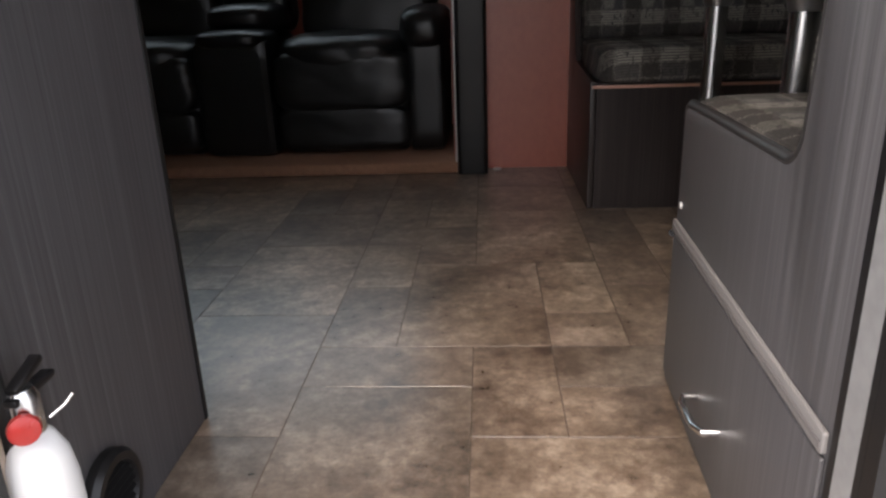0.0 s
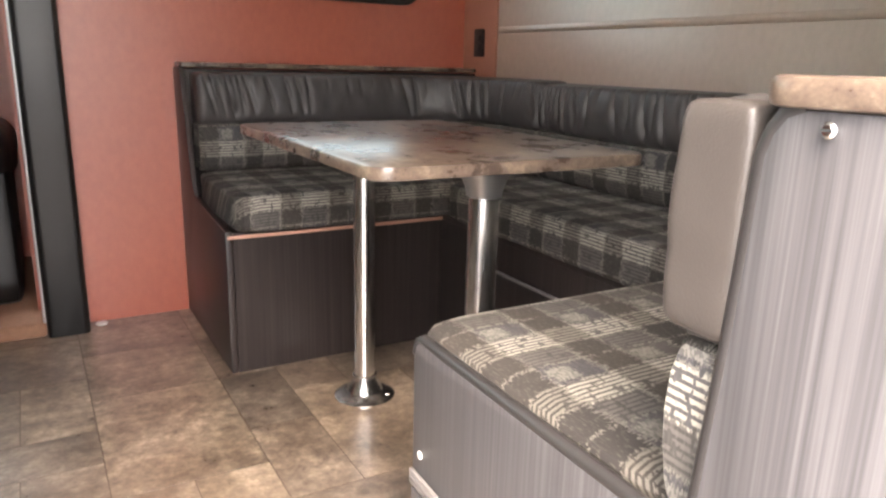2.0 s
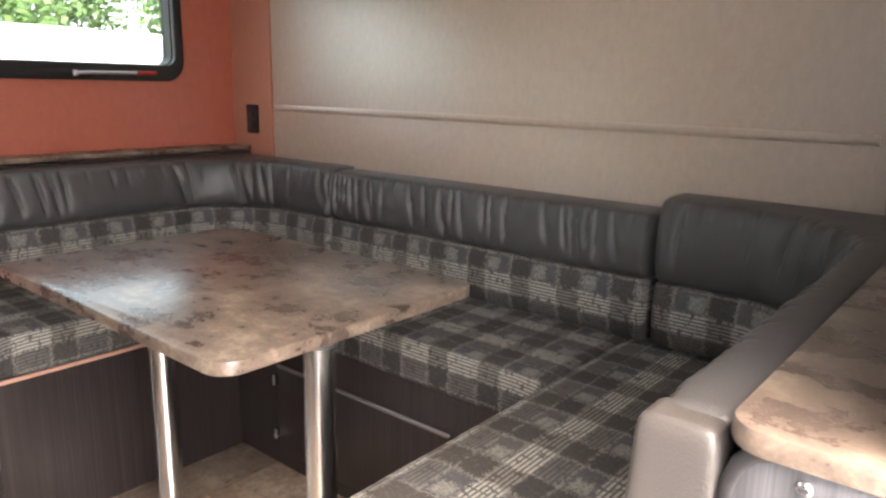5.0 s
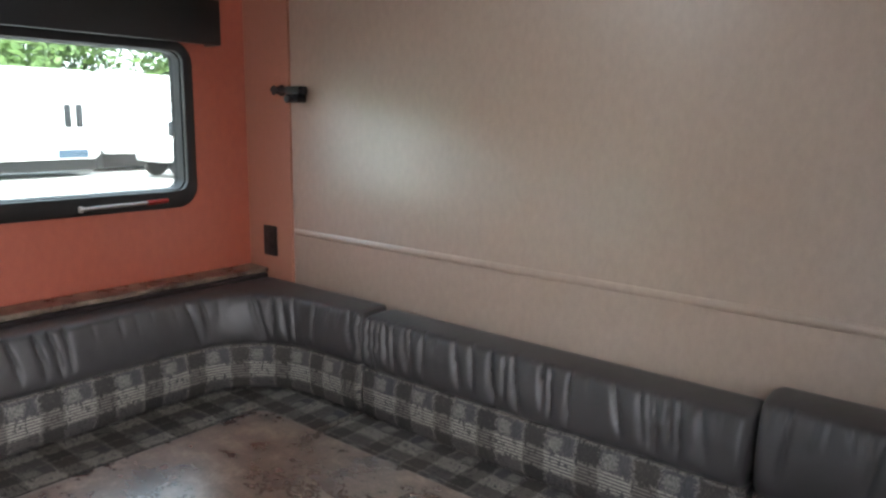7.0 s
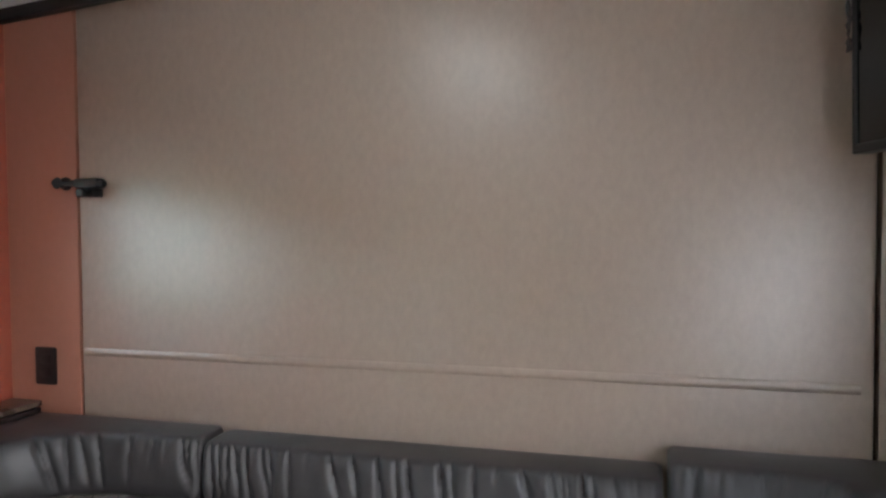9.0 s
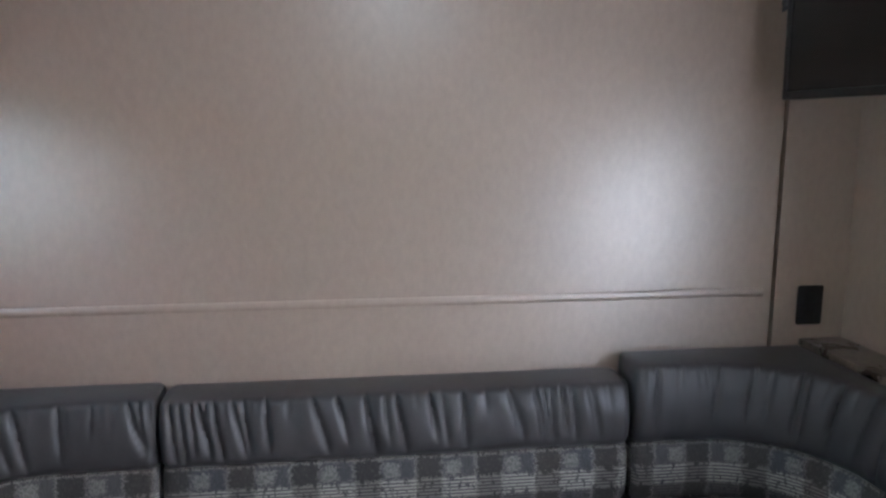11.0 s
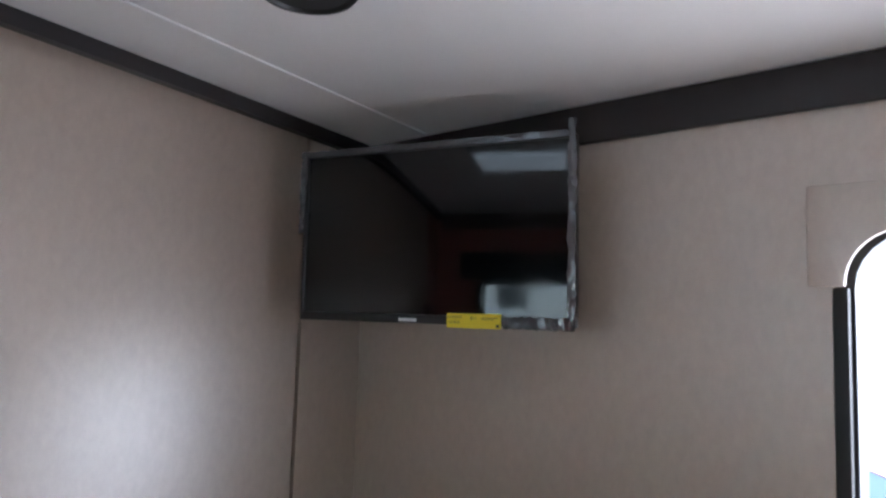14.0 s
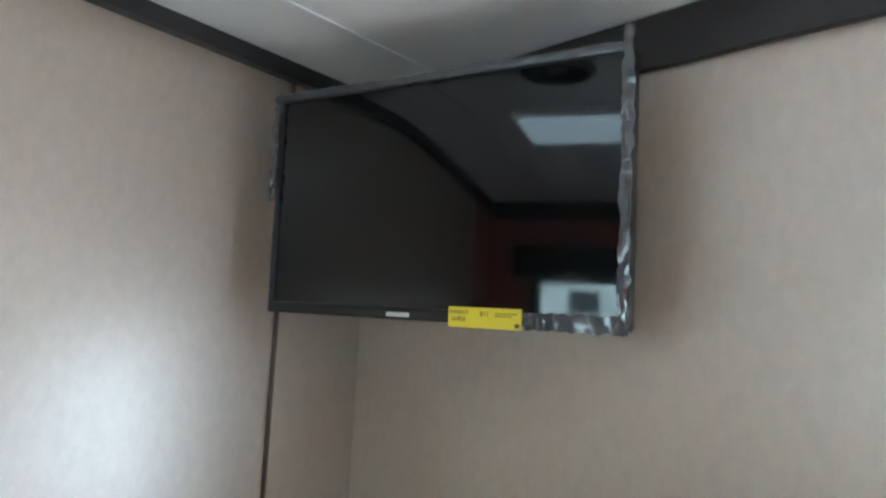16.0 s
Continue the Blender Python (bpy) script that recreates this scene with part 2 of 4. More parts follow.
SCREEN = plain("tv_screen", (0.003, 0.003, 0.0036), 0.05, 0, 0.05)
SCREEN.node_tree.nodes["Principled BSDF"].inputs["Specular IOR Level"].default_value = 0.5
FILM = plain("clear_wrap", (0.06, 0.06, 0.063), 0.1, 0, 0.3, 60)
FILM.node_tree.nodes["Principled BSDF"].inputs["Specular IOR Level"].default_value = 1.0
YELLOW = plain("yellow_paper", (0.75, 0.6, 0.02), 0.6, 0, 0.04)
INK = plain("dark_ink", (0.03, 0.03, 0.03), 0.6)
RED = plain("red_plastic", (0.4, 0.025, 0.02), 0.3, 0, 0.3, 60)
LAMP = glowing("lamp_diffuser", (0.82, 0.95, 1.0), 0.1)
ASPHALT = plain("gravel_lot", (0.4, 0.39, 0.37), 0.9, 0, 0.25, 3, 0.5)
LEAF = plain("leaf_green", (0.11, 0.19, 0.05), 0.6, 0, 0.5, 0.8)
BARK = plain("bark", (0.09, 0.07, 0.05), 0.9, 0, 0.4, 10, 0.5)
TEAL = plain("steel_blue_paint", (0.045, 0.08, 0.12), 0.35)
MAROON = plain("maroon_paint", (0.06, 0.012, 0.014), 0.4)
CREAM = plain("amber_paint", (0.24, 0.165, 0.075), 0.4, 0, 0.04, 2)
GLASS_DARK = plain("dark_window", (0.012, 0.015, 0.018), 0.5)

# ---- mesh helpers ----
ORIGIN = {}


def thing(name, label, category, at=(0, 0, 0), group="", kind=""):
    ob = new(name)
    ob.empty_display_size = 0.1
    ob.location = at
    ORIGIN[ob] = Vector(at)
    return tagged(ob, label, category, group, kind)


def finish(bm, name, mat, sharp=27):
    """bmesh to mesh data, with smooth shading and a metre-true box projection as UV where none is given."""
    bmesh.ops.recalc_face_normals(bm, faces=bm.faces)
    if not bm.loops.layers.uv:
        lay = bm.loops.layers.uv.new("UVMap")
        for f in bm.faces:
            n = f.normal
            k = max(range(3), key=lambda i: abs(n[i]))
            a, b = ((1, 2), (0, 2), (0, 1))[k]
            for lp in f.loops:
                lp[lay].uv = (lp.vert.co[a], lp.vert.co[b])
    me = bpy.data.meshes.new(name)
    bm.to_mesh(me)
    bm.free()
    me.materials.append(mat)
    me.polygons.foreach_set("use_smooth", [True] * len(me.polygons))
    me.set_sharp_from_angle(angle=radians(sharp))
    return me


def part(name, bm, mat, parent=None, label="", kind="", category="", sharp=27):
    """One mesh object from a bmesh in world coordinates, under a thing or a part."""
    base = ORIGIN.get(parent, Vector((0, 0, 0)))
    if base.length:
        bmesh.ops.translate(bm, verts=bm.verts, vec=-base)
    ob = new(name, finish(bm, name, mat, sharp))
    if parent:
        ob.parent = parent
    ORIGIN[ob] = base
    return tagged(ob, label, category, "", kind)


def solid(name, bm, mat, label, category, kind="", group="", sharp=27):
    """A one-mesh thing, with its origin at the middle of its base."""
    cs = [v.co for v in bm.verts]
    at = Vector(((min(c.x for c in cs) + max(c.x for c in cs)) / 2, (min(c.y for c in cs) + max(c.y for c in cs)) / 2, min(c.z for c in cs)))
    bmesh.ops.translate(bm, verts=bm.verts, vec=-at)
    ob = new(name, finish(bm, name, mat, sharp))
    ob.location = at
    ORIGIN[ob] = at
    return tagged(ob, label, category, group, kind)


def box(x0, x1, y0, y1, z0, z1, bevel=0.0, seg=2, bm=None):
    own = bm is None
    b = bmesh.new()
    bmesh.ops.create_cube(b, size=1)
    for v in b.verts:
        v.co = Vector(((x0, x1)[v.co.x > 0], (y0, y1)[v.co.y > 0], (z0, z1)[v.co.z > 0]))
    if bevel:
        bmesh.ops.bevel(b, geom=b.edges[:], offset=bevel, segments=seg, affect="EDGES", profile=0.5)
    if own:
        return b
    join(bm, b)
    return bm


def join(bm, other):
    me = bpy.data.meshes.new("tmp")
    other.to_mesh(me)
    other.free()
    bm.from_mesh(me)
    bpy.data.meshes.remove(me)
    return bm


def lathe(profile, at, seg=28, axis=(0, 0, 1)):
    """A turned solid: profile of (radius, height) along the axis."""
    b = bmesh.new()
    rings = []
    for r, h in profile:
        rings.append([b.verts.new((r * math.cos(2 * math.pi * i / seg), r * math.sin(2 * math.pi * i / seg), h)) for i in range(seg)])
    for a, c in zip(rings, rings[1:]):
        for i in range(seg):
            b.faces.new((a[i], a[(i + 1) % seg], c[(i + 1) % seg], c[i]))
    b.faces.new(rings[0][::-1])
    b.faces.new(rings[-1])
    q = Vector((0, 0, 1)).rotation_difference(Vector(axis)).to_matrix().to_4x4()
    bmesh.ops.transform(b, verts=b.verts, matrix=Matrix.Translation(at) @ q)
    return b


def tube(points, radius, seg=14, bm=None):
    """A round bar through the points."""
    b = bmesh.new()
    pts = [Vector(p) for p in points]
    rings = []
    for i, p in enumerate(pts):
        d = (pts[min(i + 1, len(pts) - 1)] - pts[max(i - 1, 0)]).normalized()
        s = d.orthogonal().normalized() if not rings else (prev - d * prev.dot(d)).normalized()
        prev = s
        t = d.cross(s)
        rings.append([b.verts.new(p + radius * (math.cos(2 * math.pi * k / seg) * s + math.sin(2 * math.pi * k / seg) * t)) for k in range(seg)])
    for a, c in zip(rings, rings[1:]):
        for k in range(seg):
            b.faces.new((a[k], a[(k + 1) % seg], c[(k + 1) % seg], c[k]))
    b.faces.new(rings[0][::-1])
    b.faces.new(rings[-1])
    return b if bm is None else join(bm, b)


def round_rect(a0, a1, b0, b1, r, seg=6):
    """Outline of a rounded rectangle, anticlockwise; r may hold four radii from the lower left on."""
    rs = r if isinstance(r, (tuple, list)) else (r,) * 4
    pts = []
    for (ca, cb, start), q in zip(((a0, b0, 180), (a1, b0, 270), (a1, b1, 0), (a0, b1, 90)), rs):
        if q <= 0:
            pts.append((ca, cb))
            continue
        ma, mb = (ca + q if ca == a0 else ca - q), (cb + q if cb == b0 else cb - q)
        for k in range(seg + 1):
            w = radians(start + 90 * k / seg)
            pts.append((ma + q * math.cos(w), mb + q * math.sin(w)))
    return pts


def plate(outline, holes, axis, lo, hi, bevel=0.0):
    """A flat board with holes: outline and holes in the two other axes, from lo to hi along the axis."""
    b = bmesh.new()

    def place(p):
        return {"x": (lo, p[0], p[1]), "y": (p[0], lo, p[1]), "z": (p[0], p[1], lo)}[axis]

    edges = []
    for loop in (outline, *holes):
        vs = [b.verts.new(place(p)) for p in loop]
        edges += [b.edges.new((vs[i], vs[(i + 1) % len(vs)])) for i in range(len(vs))]
    if holes:
        bmesh.ops.triangle_fill(b, edges=edges, use_beauty=True)
    else:
        b.faces.new(b.verts[:])
    geo = bmesh.ops.extrude_face_region(b, geom=b.faces[:])
    vec = {"x": (hi - lo, 0, 0), "y": (0, hi - lo, 0), "z": (0, 0, hi - lo)}[axis]
    bmesh.ops.translate(b, verts=[g for g in geo["geom"] if isinstance(g, bmesh.types.BMVert)], vec=vec)
    bmesh.ops.recalc_face_normals(b, faces=b.faces)
    if bevel:
        es = [e for e in b.edges if len(e.link_faces) == 2 and e.calc_face_angle(0) > 0.8]
        bmesh.ops.bevel(b, geom=es, offset=bevel, segments=2, affect="EDGES", profile=0.5)
    return b


def puff(x0, x1, y0, y1, z0, z1, power=0.45, cuts=10, crease=0.0, seed=0):
    """An upholstered block: a cube swollen to a superellipsoid, with slight wrinkles."""
    b = bmesh.new()
    bmesh.ops.create_cube(b, size=2)
    bmesh.ops.subdivide_edges(b, edges=b.edges[:], cuts=cuts, use_grid_fill=True)
    c = Vector(((x0 + x1) / 2, (y0 + y1) / 2, (z0 + z1) / 2))
    h = Vector(((x1 - x0) / 2, (y1 - y0) / 2, (z1 - z0) / 2))
    e = 2 / power
    for v in b.verts:
        p = v.co.copy()
        L = (abs(p.x) ** e + abs(p.y) ** e + abs(p.z) ** e) ** (1 / e)
        p /= L
        w = Vector((c.x + p.x * h.x, c.y + p.y * h.y, c.z + p.z * h.z))
        if crease:
            k = noise.noise(Vector((w.x * 9 + seed, w.y * 9, w.z * 16))) + 0.5 * noise.noise(Vector((w.x * 26 + seed, w.y * 26, w.z * 40)))
            w += p.normalized() * crease * k
        v.co = w
    return b


# ---- the large structure ----
Y_DOOR, Y_WIN, X_RAMP, X_END = 0.487, 2.9, 0.0, -5.2
DOOR = (-1.975, -1.146, 0.0, 1.688)
WIN = (-0.92, -0.225, 1.136, 1.62)


def roof(y):
    return 2.077 - 0.087 * math.sqrt((y - 1.69) ** 2 + 0.03)


# floor slab, with the tiles laid on it at the end of the file
floor = part("floor", box(X_END, 0.1, 0.43, Y_WIN + 0.06, -0.12, -0.001), JOINT, None, "mottled brown slate-pattern vinyl tile floor", "structure", "floor")
part("ground", plate([(-60, -60), (60, -60), (60, 60), (-60, 60)], [], "z", -0.75, -0.66), ASPHALT, None, "pale grey gravelly lot outside the trailer", "structure", "ground")

wall = part("wall_door", plate([(X_END, -0.2), (0.1, -0.2), (0.1, 2.12), (X_END, 2.12)], [round_rect(*DOOR, (0.05, 0.05, 0.1, 0.1))], "y", 0.43, Y_DOOR), BEIGE, None,
            "beige woven-look vinyl wall round the open entry", "structure", "wall")
part("wall_window", plate([(-1.53, -0.1), (0.1, -0.1), (0.1, 2.12), (-1.53, 2.12)], [round_rect(*WIN, 0.06)], "y", Y_WIN, Y_WIN + 0.06), ORANGE, None,
     "terracotta orange vinyl wall behind the dinette", "structure", "wall")
part("wall_header", box(-4.7, -1.53, Y_WIN, Y_WIN + 0.06, 1.9, 2.1), ORANGE, None, "terracotta wall strip above the slide-out", "structure", "wall")
part("wall_far_side", box(X_END, -4.7, Y_WIN, Y_WIN + 0.06, -0.1, 2.1), ORANGE, None, "terracotta side wall beyond the slide-out", "structure", "wall")
part("wall_end", box(X_END - 0.06, X_END, 0.43, Y_WIN + 0.06, -0.1, 2.12), BEIGE, None, "beige end wall of the trailer", "structure", "wall")

# the ceiling is slightly crowned and has a seam strip
bm = bmesh.new()
ys = [0.43 + i * (Y_WIN + 0.06 - 0.43) / 24 for i in range(25)]
lower = [[bm.verts.new((x, y, roof(y))) for y in ys] for x in (X_END, 0.1)]
upper = [[bm.verts.new((x, y, roof(y) + 0.05)) for y in ys] for x in (X_END, 0.1)]
for i in range(24):
    bm.faces.new((lower[0][i], lower[0][i + 1], lower[1][i + 1], lower[1][i]))
    bm.faces.new((upper[0][i], upper[1][i], upper[1][i + 1], upper[0][i + 1]))
for x in (0, 1):
    bm.faces.new(lower[x] + upper[x][::-1])
ceiling = part("ceiling", bm, CEIL, None, "smooth off-white crowned ceiling panel", "structure", "ceiling")


def crowned_strip(x0, x1, y0, y1, drop, thick):
    """A strip that follows the crown of the ceiling."""
    b = bmesh.new()
    n = 16
    rows = []
    for i in range(n + 1):
        y = y0 + (y1 - y0) * i / n
        rows.append([b.verts.new((x, y, roof(y) - d)) for x, d in ((x0, drop), (x1, drop), (x1, drop + thick), (x0, drop + thick))])
    for a, c in zip(rows, rows[1:]):
        for k in range(4):
            b.faces.new((a[k], a[(k + 1) % 4], c[(k + 1) % 4], c[k]))
    b.faces.new(rows[0])
    b.faces.new(rows[-1][::-1])
    return b


part("trim_ceiling_seam", crowned_strip(-0.243, -0.235, Y_DOOR, Y_WIN, -0.001, 0.004), WHITE, None, "raised white seam strip on the ceiling", "structure", "trim")
part("trim_rear_cornice", crowned_strip(-0.028, -0.002, Y_DOOR + 0.02, Y_WIN, -0.002, 0.036), DARK_BAND, None, "dark brown cornice over the rear ramp wall", "structure", "trim")
part("trim_door_cornice", box(X_END, -0.03, Y_DOOR + 0.001, Y_DOOR + 0.018, 1.888, 1.97, 0.003), DARK_BAND, None, "dark brown cornice band along the door wall", "structure", "trim")
part("trim_window_cornice", box(-1.53, -0.03, Y_WIN - 0.018, Y_WIN - 0.001, 1.888, 1.97, 0.003), DARK_BAND, None, "dark brown cornice band above the dinette window", "structure", "trim")

# rear wall: fixed posts at both sides and the folding ramp between them
part("wall_rear_post_1", box(0, 0.08, Y_WIN - 0.236, Y_WIN - 0.0005, 0, 2.09), vinyl_wall("terracotta_post", (0.47, 0.2, 0.13), (0.5, 0.22, 0.15), 0.5), None, "narrow dusky wall post beside the ramp", "structure", "wall")
part("wall_rear_post_2", box(0, 0.08, Y_DOOR + 0.0005, 0.684, 0, 2.09), BEIGE, None, "narrow beige wall post beside the ramp", "structure", "wall")
part("wall_rear_gap", box(0.03, 0.09, 0.684, Y_WIN - 0.236, 0, 2.09), RUBBER, None, "black rubber seal behind the ramp edges", "structure", "wall")
ramp = thing("wall_ramp_door", "beige vinyl covered rear ramp door, closed", "ramp door", (0.015, 1.67, 0), kind="structure")
part("panel", plate(round_rect(0.694, 2.655, 0.02, 2.06, 0.01), [], "x", 0.0, 0.029, 0.003), BEIGE, ramp)
bm = bmesh.new()
for y0, y1 in ((0.72, 2.645),):
    pts = [(-0.001 - 0.006 * math.sin(math.pi * k / 6), 1.02 + 0.011 * math.cos(math.pi * k / 6)) for k in range(7)]
    ra = [bm.verts.new((p[0], y0, p[1])) for p in pts]
    rb = [bm.verts.new((p[0], y1, p[1])) for p in pts]
    for k in range(6):
        bm.faces.new((ra[k], ra[k + 1], rb[k + 1], rb[k]))
    bm.faces.new(ra)
    bm.faces.new(rb[::-1])
part("bead", bm, BEIGE, ramp, "raised bead across the ramp panel")

# slide-out bay
bay = -1.62
part("wall_bay_back", plate([(-4.7, 0.0), (bay, 0.0), (bay, 1.9), (-4.7, 1.9)],
     [round_rect(-3.55, -1.88, 1.04, 1.8, 0.06)], "y", 3.72, 3.78), ORANGE, None, "terracotta back wall of the slide-out bay", "structure", "wall")
part("wall_bay_side", box(bay, bay + 0.05, Y_WIN + 0.06, 3.78, 0.0, 1.9), ORANGE, None, "terracotta side wall of the slide-out bay", "structure", "wall")
part("wall_bay_side_far", box(-4.75, -4.7, Y_WIN, 3.78, 0.0, 1.9), ORANGE, None, "terracotta far side wall of the slide-out bay", "structure", "wall")
part("ceiling_bay", box(-4.7, bay, Y_WIN, 3.78, 1.9, 1.95), CEIL, None, "white ceiling of the slide-out bay", "structure", "ceiling")
part("floor_bay", box(-4.7, -1.6, 2.81, 3.78, 0.0, 0.05, 0.012, 3), CARPET, None, "tan carpeted raised slide-out floor with rounded lip", "structure", "floor")

# ---- entry doorway ----
door_frame = thing("door_1", "rounded white metal entry door frame, doorway open", "door frame", (-1.57, 0.45, 0), kind="structure")
d0, d1, dz0, dz1 = DOOR
dm = d1 - 0.012
part("header_moulding", plate([(d0 - 0.045, 1.585), (d0 + 0.01, 1.585)] + [(d0 + 0.1 - 0.09 * math.cos(radians(a)), dz1 - 0.1 + 0.09 * math.sin(radians(a))) for a in range(0, 91, 10)]
     + [(dm - 0.1 + 0.09 * math.sin(radians(a)), dz1 - 0.1 + 0.09 * math.cos(radians(a))) for a in range(0, 91, 10)] + [(dm - 0.01, 1.585), (dm + 0.045, 1.585), (dm + 0.045, 1.755), (d0 - 0.045, 1.755)],
     [], "y", Y_DOOR + 0.001, Y_DOOR + 0.016, 0.003), BEIGE, door_frame, "pale header moulding with rounded corners")
ring = round_rect(d0 + 0.0005, d1 - 0.0005, dz0 + 0.0005, dz1 - 0.0005, (0.05, 0.05, 0.1, 0.1))
hole = round_rect(d0 + 0.012, d1 - 0.03, dz0 + 0.012, dz1 - 0.012, (0.045, 0.045, 0.09, 0.09))
part("jamb", plate(ring, [hole], "y", 0.42, 0.4515), plain("bright_jamb", (0.3, 0.3, 0.3), 0.4, 0.3, 0.25, 60), door_frame, "bright metal jamb strip")
part("inner_jamb", plate(ring, [hole], "y", 0.452, 0.4635), BLACK, door_frame, "dark inner jamb edge")
part("outer_jamb", plate(ring, [hole], "y", 0.41, 0.4195), BLACK, door_frame, "dark outer jamb")
part("outer_flange", plate(round_rect(d0 - 0.16, d1 + 0.2, dz0 - 0.06, dz1 + 0.06, 0.08), [hole], "y", 0.39, 0.4095), BLACK, door_frame, "wide dark outer flange")
for x0, x1, y0, y1, z0 in ((d0 - 0.01, d0 + 0.012, Y_DOOR + 0.001, Y_DOOR + 0.012, 0.002), (d1 - 0.024, d1 - 0.0005, 0.466, Y_DOOR - 0.0003, 0.897)):
    part("edge_trim", box(x0, x1, y0, y1, z0, 1.584, 0.003), RUBBER, door_frame, "black rubber upright edge trim")

# ---- tall cabinet beside the entry ----
cab = thing("pantry_cabinet", "tall dark grey wood-grain cabinet beside the entry", "cabinet", (-2.31, 0.73, 0))
part("body", plate(round_rect(Y_DOOR + 0.013, 0.992, 0.001, 1.9, 0.002), [], "x", -2.6, -1.995), WOOD, cab)
part("edge_trim", box(-1.9945, -1.992, 0.98, 0.992, 0.001, 1.9, 0.001), RUBBER, cab, "black edge strip")

vent = thing("floor_vent", "round black louvred furnace vent on the cabinet side", "vent", (-1.994, 0.662, 0.092))
prof = [(0.064, 0.0), (0.064, 0.012), (0.058, 0.02), (0.047, 0.02), (0.043, 0.008)]
part("rim", lathe(prof, (-1.994, 0.662, 0.092), 32, (1, 0, 0)), BLACK, vent)
for k in range(7):
    z = 0.092 + (k - 3) * 0.012
    half = math.sqrt(max(0.0004, 0.044 ** 2 - (z - 0.092) ** 2))
    bm = box(-1.987, -1.976, 0.662 - half, 0.662 + half, z - 0.0012, z + 0.0012)
    bmesh.ops.rotate(bm, verts=bm.verts, cent=(-1.982, 0.662, z), matrix=Matrix.Rotation(radians(35), 3, "Y"))
    part("louvre", bm, BLACK, vent)

ext = thing("fire_extinguisher", "white fire extinguisher with red gauge and black lever", "fire extinguisher", (-1.958, 0.508, 0.002))
ex, ey = -1.958, 0.508
part("cylinder", lathe([(0.033, 0.002), (0.036, 0.012), (0.036, 0.215), (0.032, 0.245), (0.022, 0.268), (0.015, 0.275)], (ex, ey, 0), 32), WHITE, ext)
part("neck", lathe([(0.015, 0.27), (0.017, 0.278), (0.017, 0.315), (0.012, 0.325)], (ex, ey, 0), 20), CHROME, ext, "metal valve neck")
part("gauge", lathe([(0.0145, 0), (0.016, 0.004), (0.015, 0.011), (0.011, 0.013)], (ex + 0.012, ey - 0.022, 0.293), 24, (0.55, -0.83, 0.15)), RED, ext, "red pressure gauge")
part("pin", tube([(ex + 0.02, ey + 0.006, 0.287), (ex + 0.03, ey + 0.02, 0.294), (ex + 0.036, ey + 0.028, 0.303)], 0.0018), CHROME, ext, "bright pull pin")
part("lever", box(ex - 0.008, ex + 0.008, ey - 0.02, ey + 0.05, 0.312, 0.321, 0.003), BLACK, ext, "black squeeze lever")
bm = box(ex - 0.007, ex + 0.007, ey - 0.012, ey + 0.04, 0.3225, 0.3305, 0.002)
bmesh.ops.rotate(bm, verts=bm.verts, cent=(ex, ey - 0.01, 0.324), matrix=Matrix.Rotation(radians(18), 3, "X"))
part("top_lever", bm, BLACK, ext, "black raised lever")
ext.location.z += 0.022
part("bracket", box(-1.9945, -1.99, ey - 0.02, ey + 0.02, 0.05, 0.29, 0.002), BLACK, ext, "black wall bracket")

# ---- slide-out edge post ----
post = thing("slide_trim_post", "black padded upright trim at the slide-out corner", "trim post", (-1.535, 2.85, 0), kind="structure")
part("cover", plate(round_rect(-1.6, -1.475, 2.79, 2.899, 0.018), [], "z", 0.0, 1.9, 0.004), BLACK_LEATHER, post)
part("welt", tube([(-1.604, 2.81, 0.051), (-1.604, 2.81, 1.895)], 0.004), ALU, post, "thin bright welt line")
part("floor_clip", lathe([(0.016, 0), (0.02, 0.003), (0.017, 0.007), (0.006, 0.008)], (-1.437, 2.86, 0.001), 20), WHITE, post, "small white floor disc")


# ---- recliners in the bay ----
def recliner_seat(x0, x1, seed, spread):
    """Seat, footrest, back and headrest of one theatre seat between x0 and x1."""
    r = thing("recliner", "black leather recliner with padded back and closed footrest", "recliner", ((x0 + x1) / 2, 3.3, 0.05), group="theatre seats")
    part("base", box(x0 + 0.02, x1 - 0.02, 3.06, 3.62, 0.05, 0.3, 0.03), BLACK_LEATHER, r)
    part("footrest", puff(x0 + 0.005, x1 - 0.005, 2.97, 3.11, 0.07, 0.27, 0.4, 14, 0.005, seed), BLACK_LEATHER, r)
    part("front_pad", puff(x0, x1, 2.96, 3.15, 0.24, 0.50, 0.42, 16, 0.006, seed + 4), BLACK_LEATHER, r, "creased leather front pad")
    part("seat", puff(x0, x1, 2.955, 3.55, 0.40, 0.568, 0.62, 18, 0.007, seed + 8), BLACK_LEATHER, r, "soft creased leather seat")
    for nm, z0, z1, y0, y1, in_ in (("lumbar_pad", 0.47, 0.85, 3.36, 3.62, 0.006), ("headrest", 0.79, 1.035, 3.39, 3.68, -0.004)):
        bm = puff(x0 + in_ + 0.04, x1 - in_ + spread, y0, y1, z0, z1, 0.42, 16, 0.005, seed + z0 * 10)
        bmesh.ops.rotate(bm, verts=bm.verts, cent=(0, 3.5, 0.45), matrix=Matrix.Rotation(radians(-7), 3, "X"))
        part(nm, bm, BLACK_LEATHER, r)
    return r


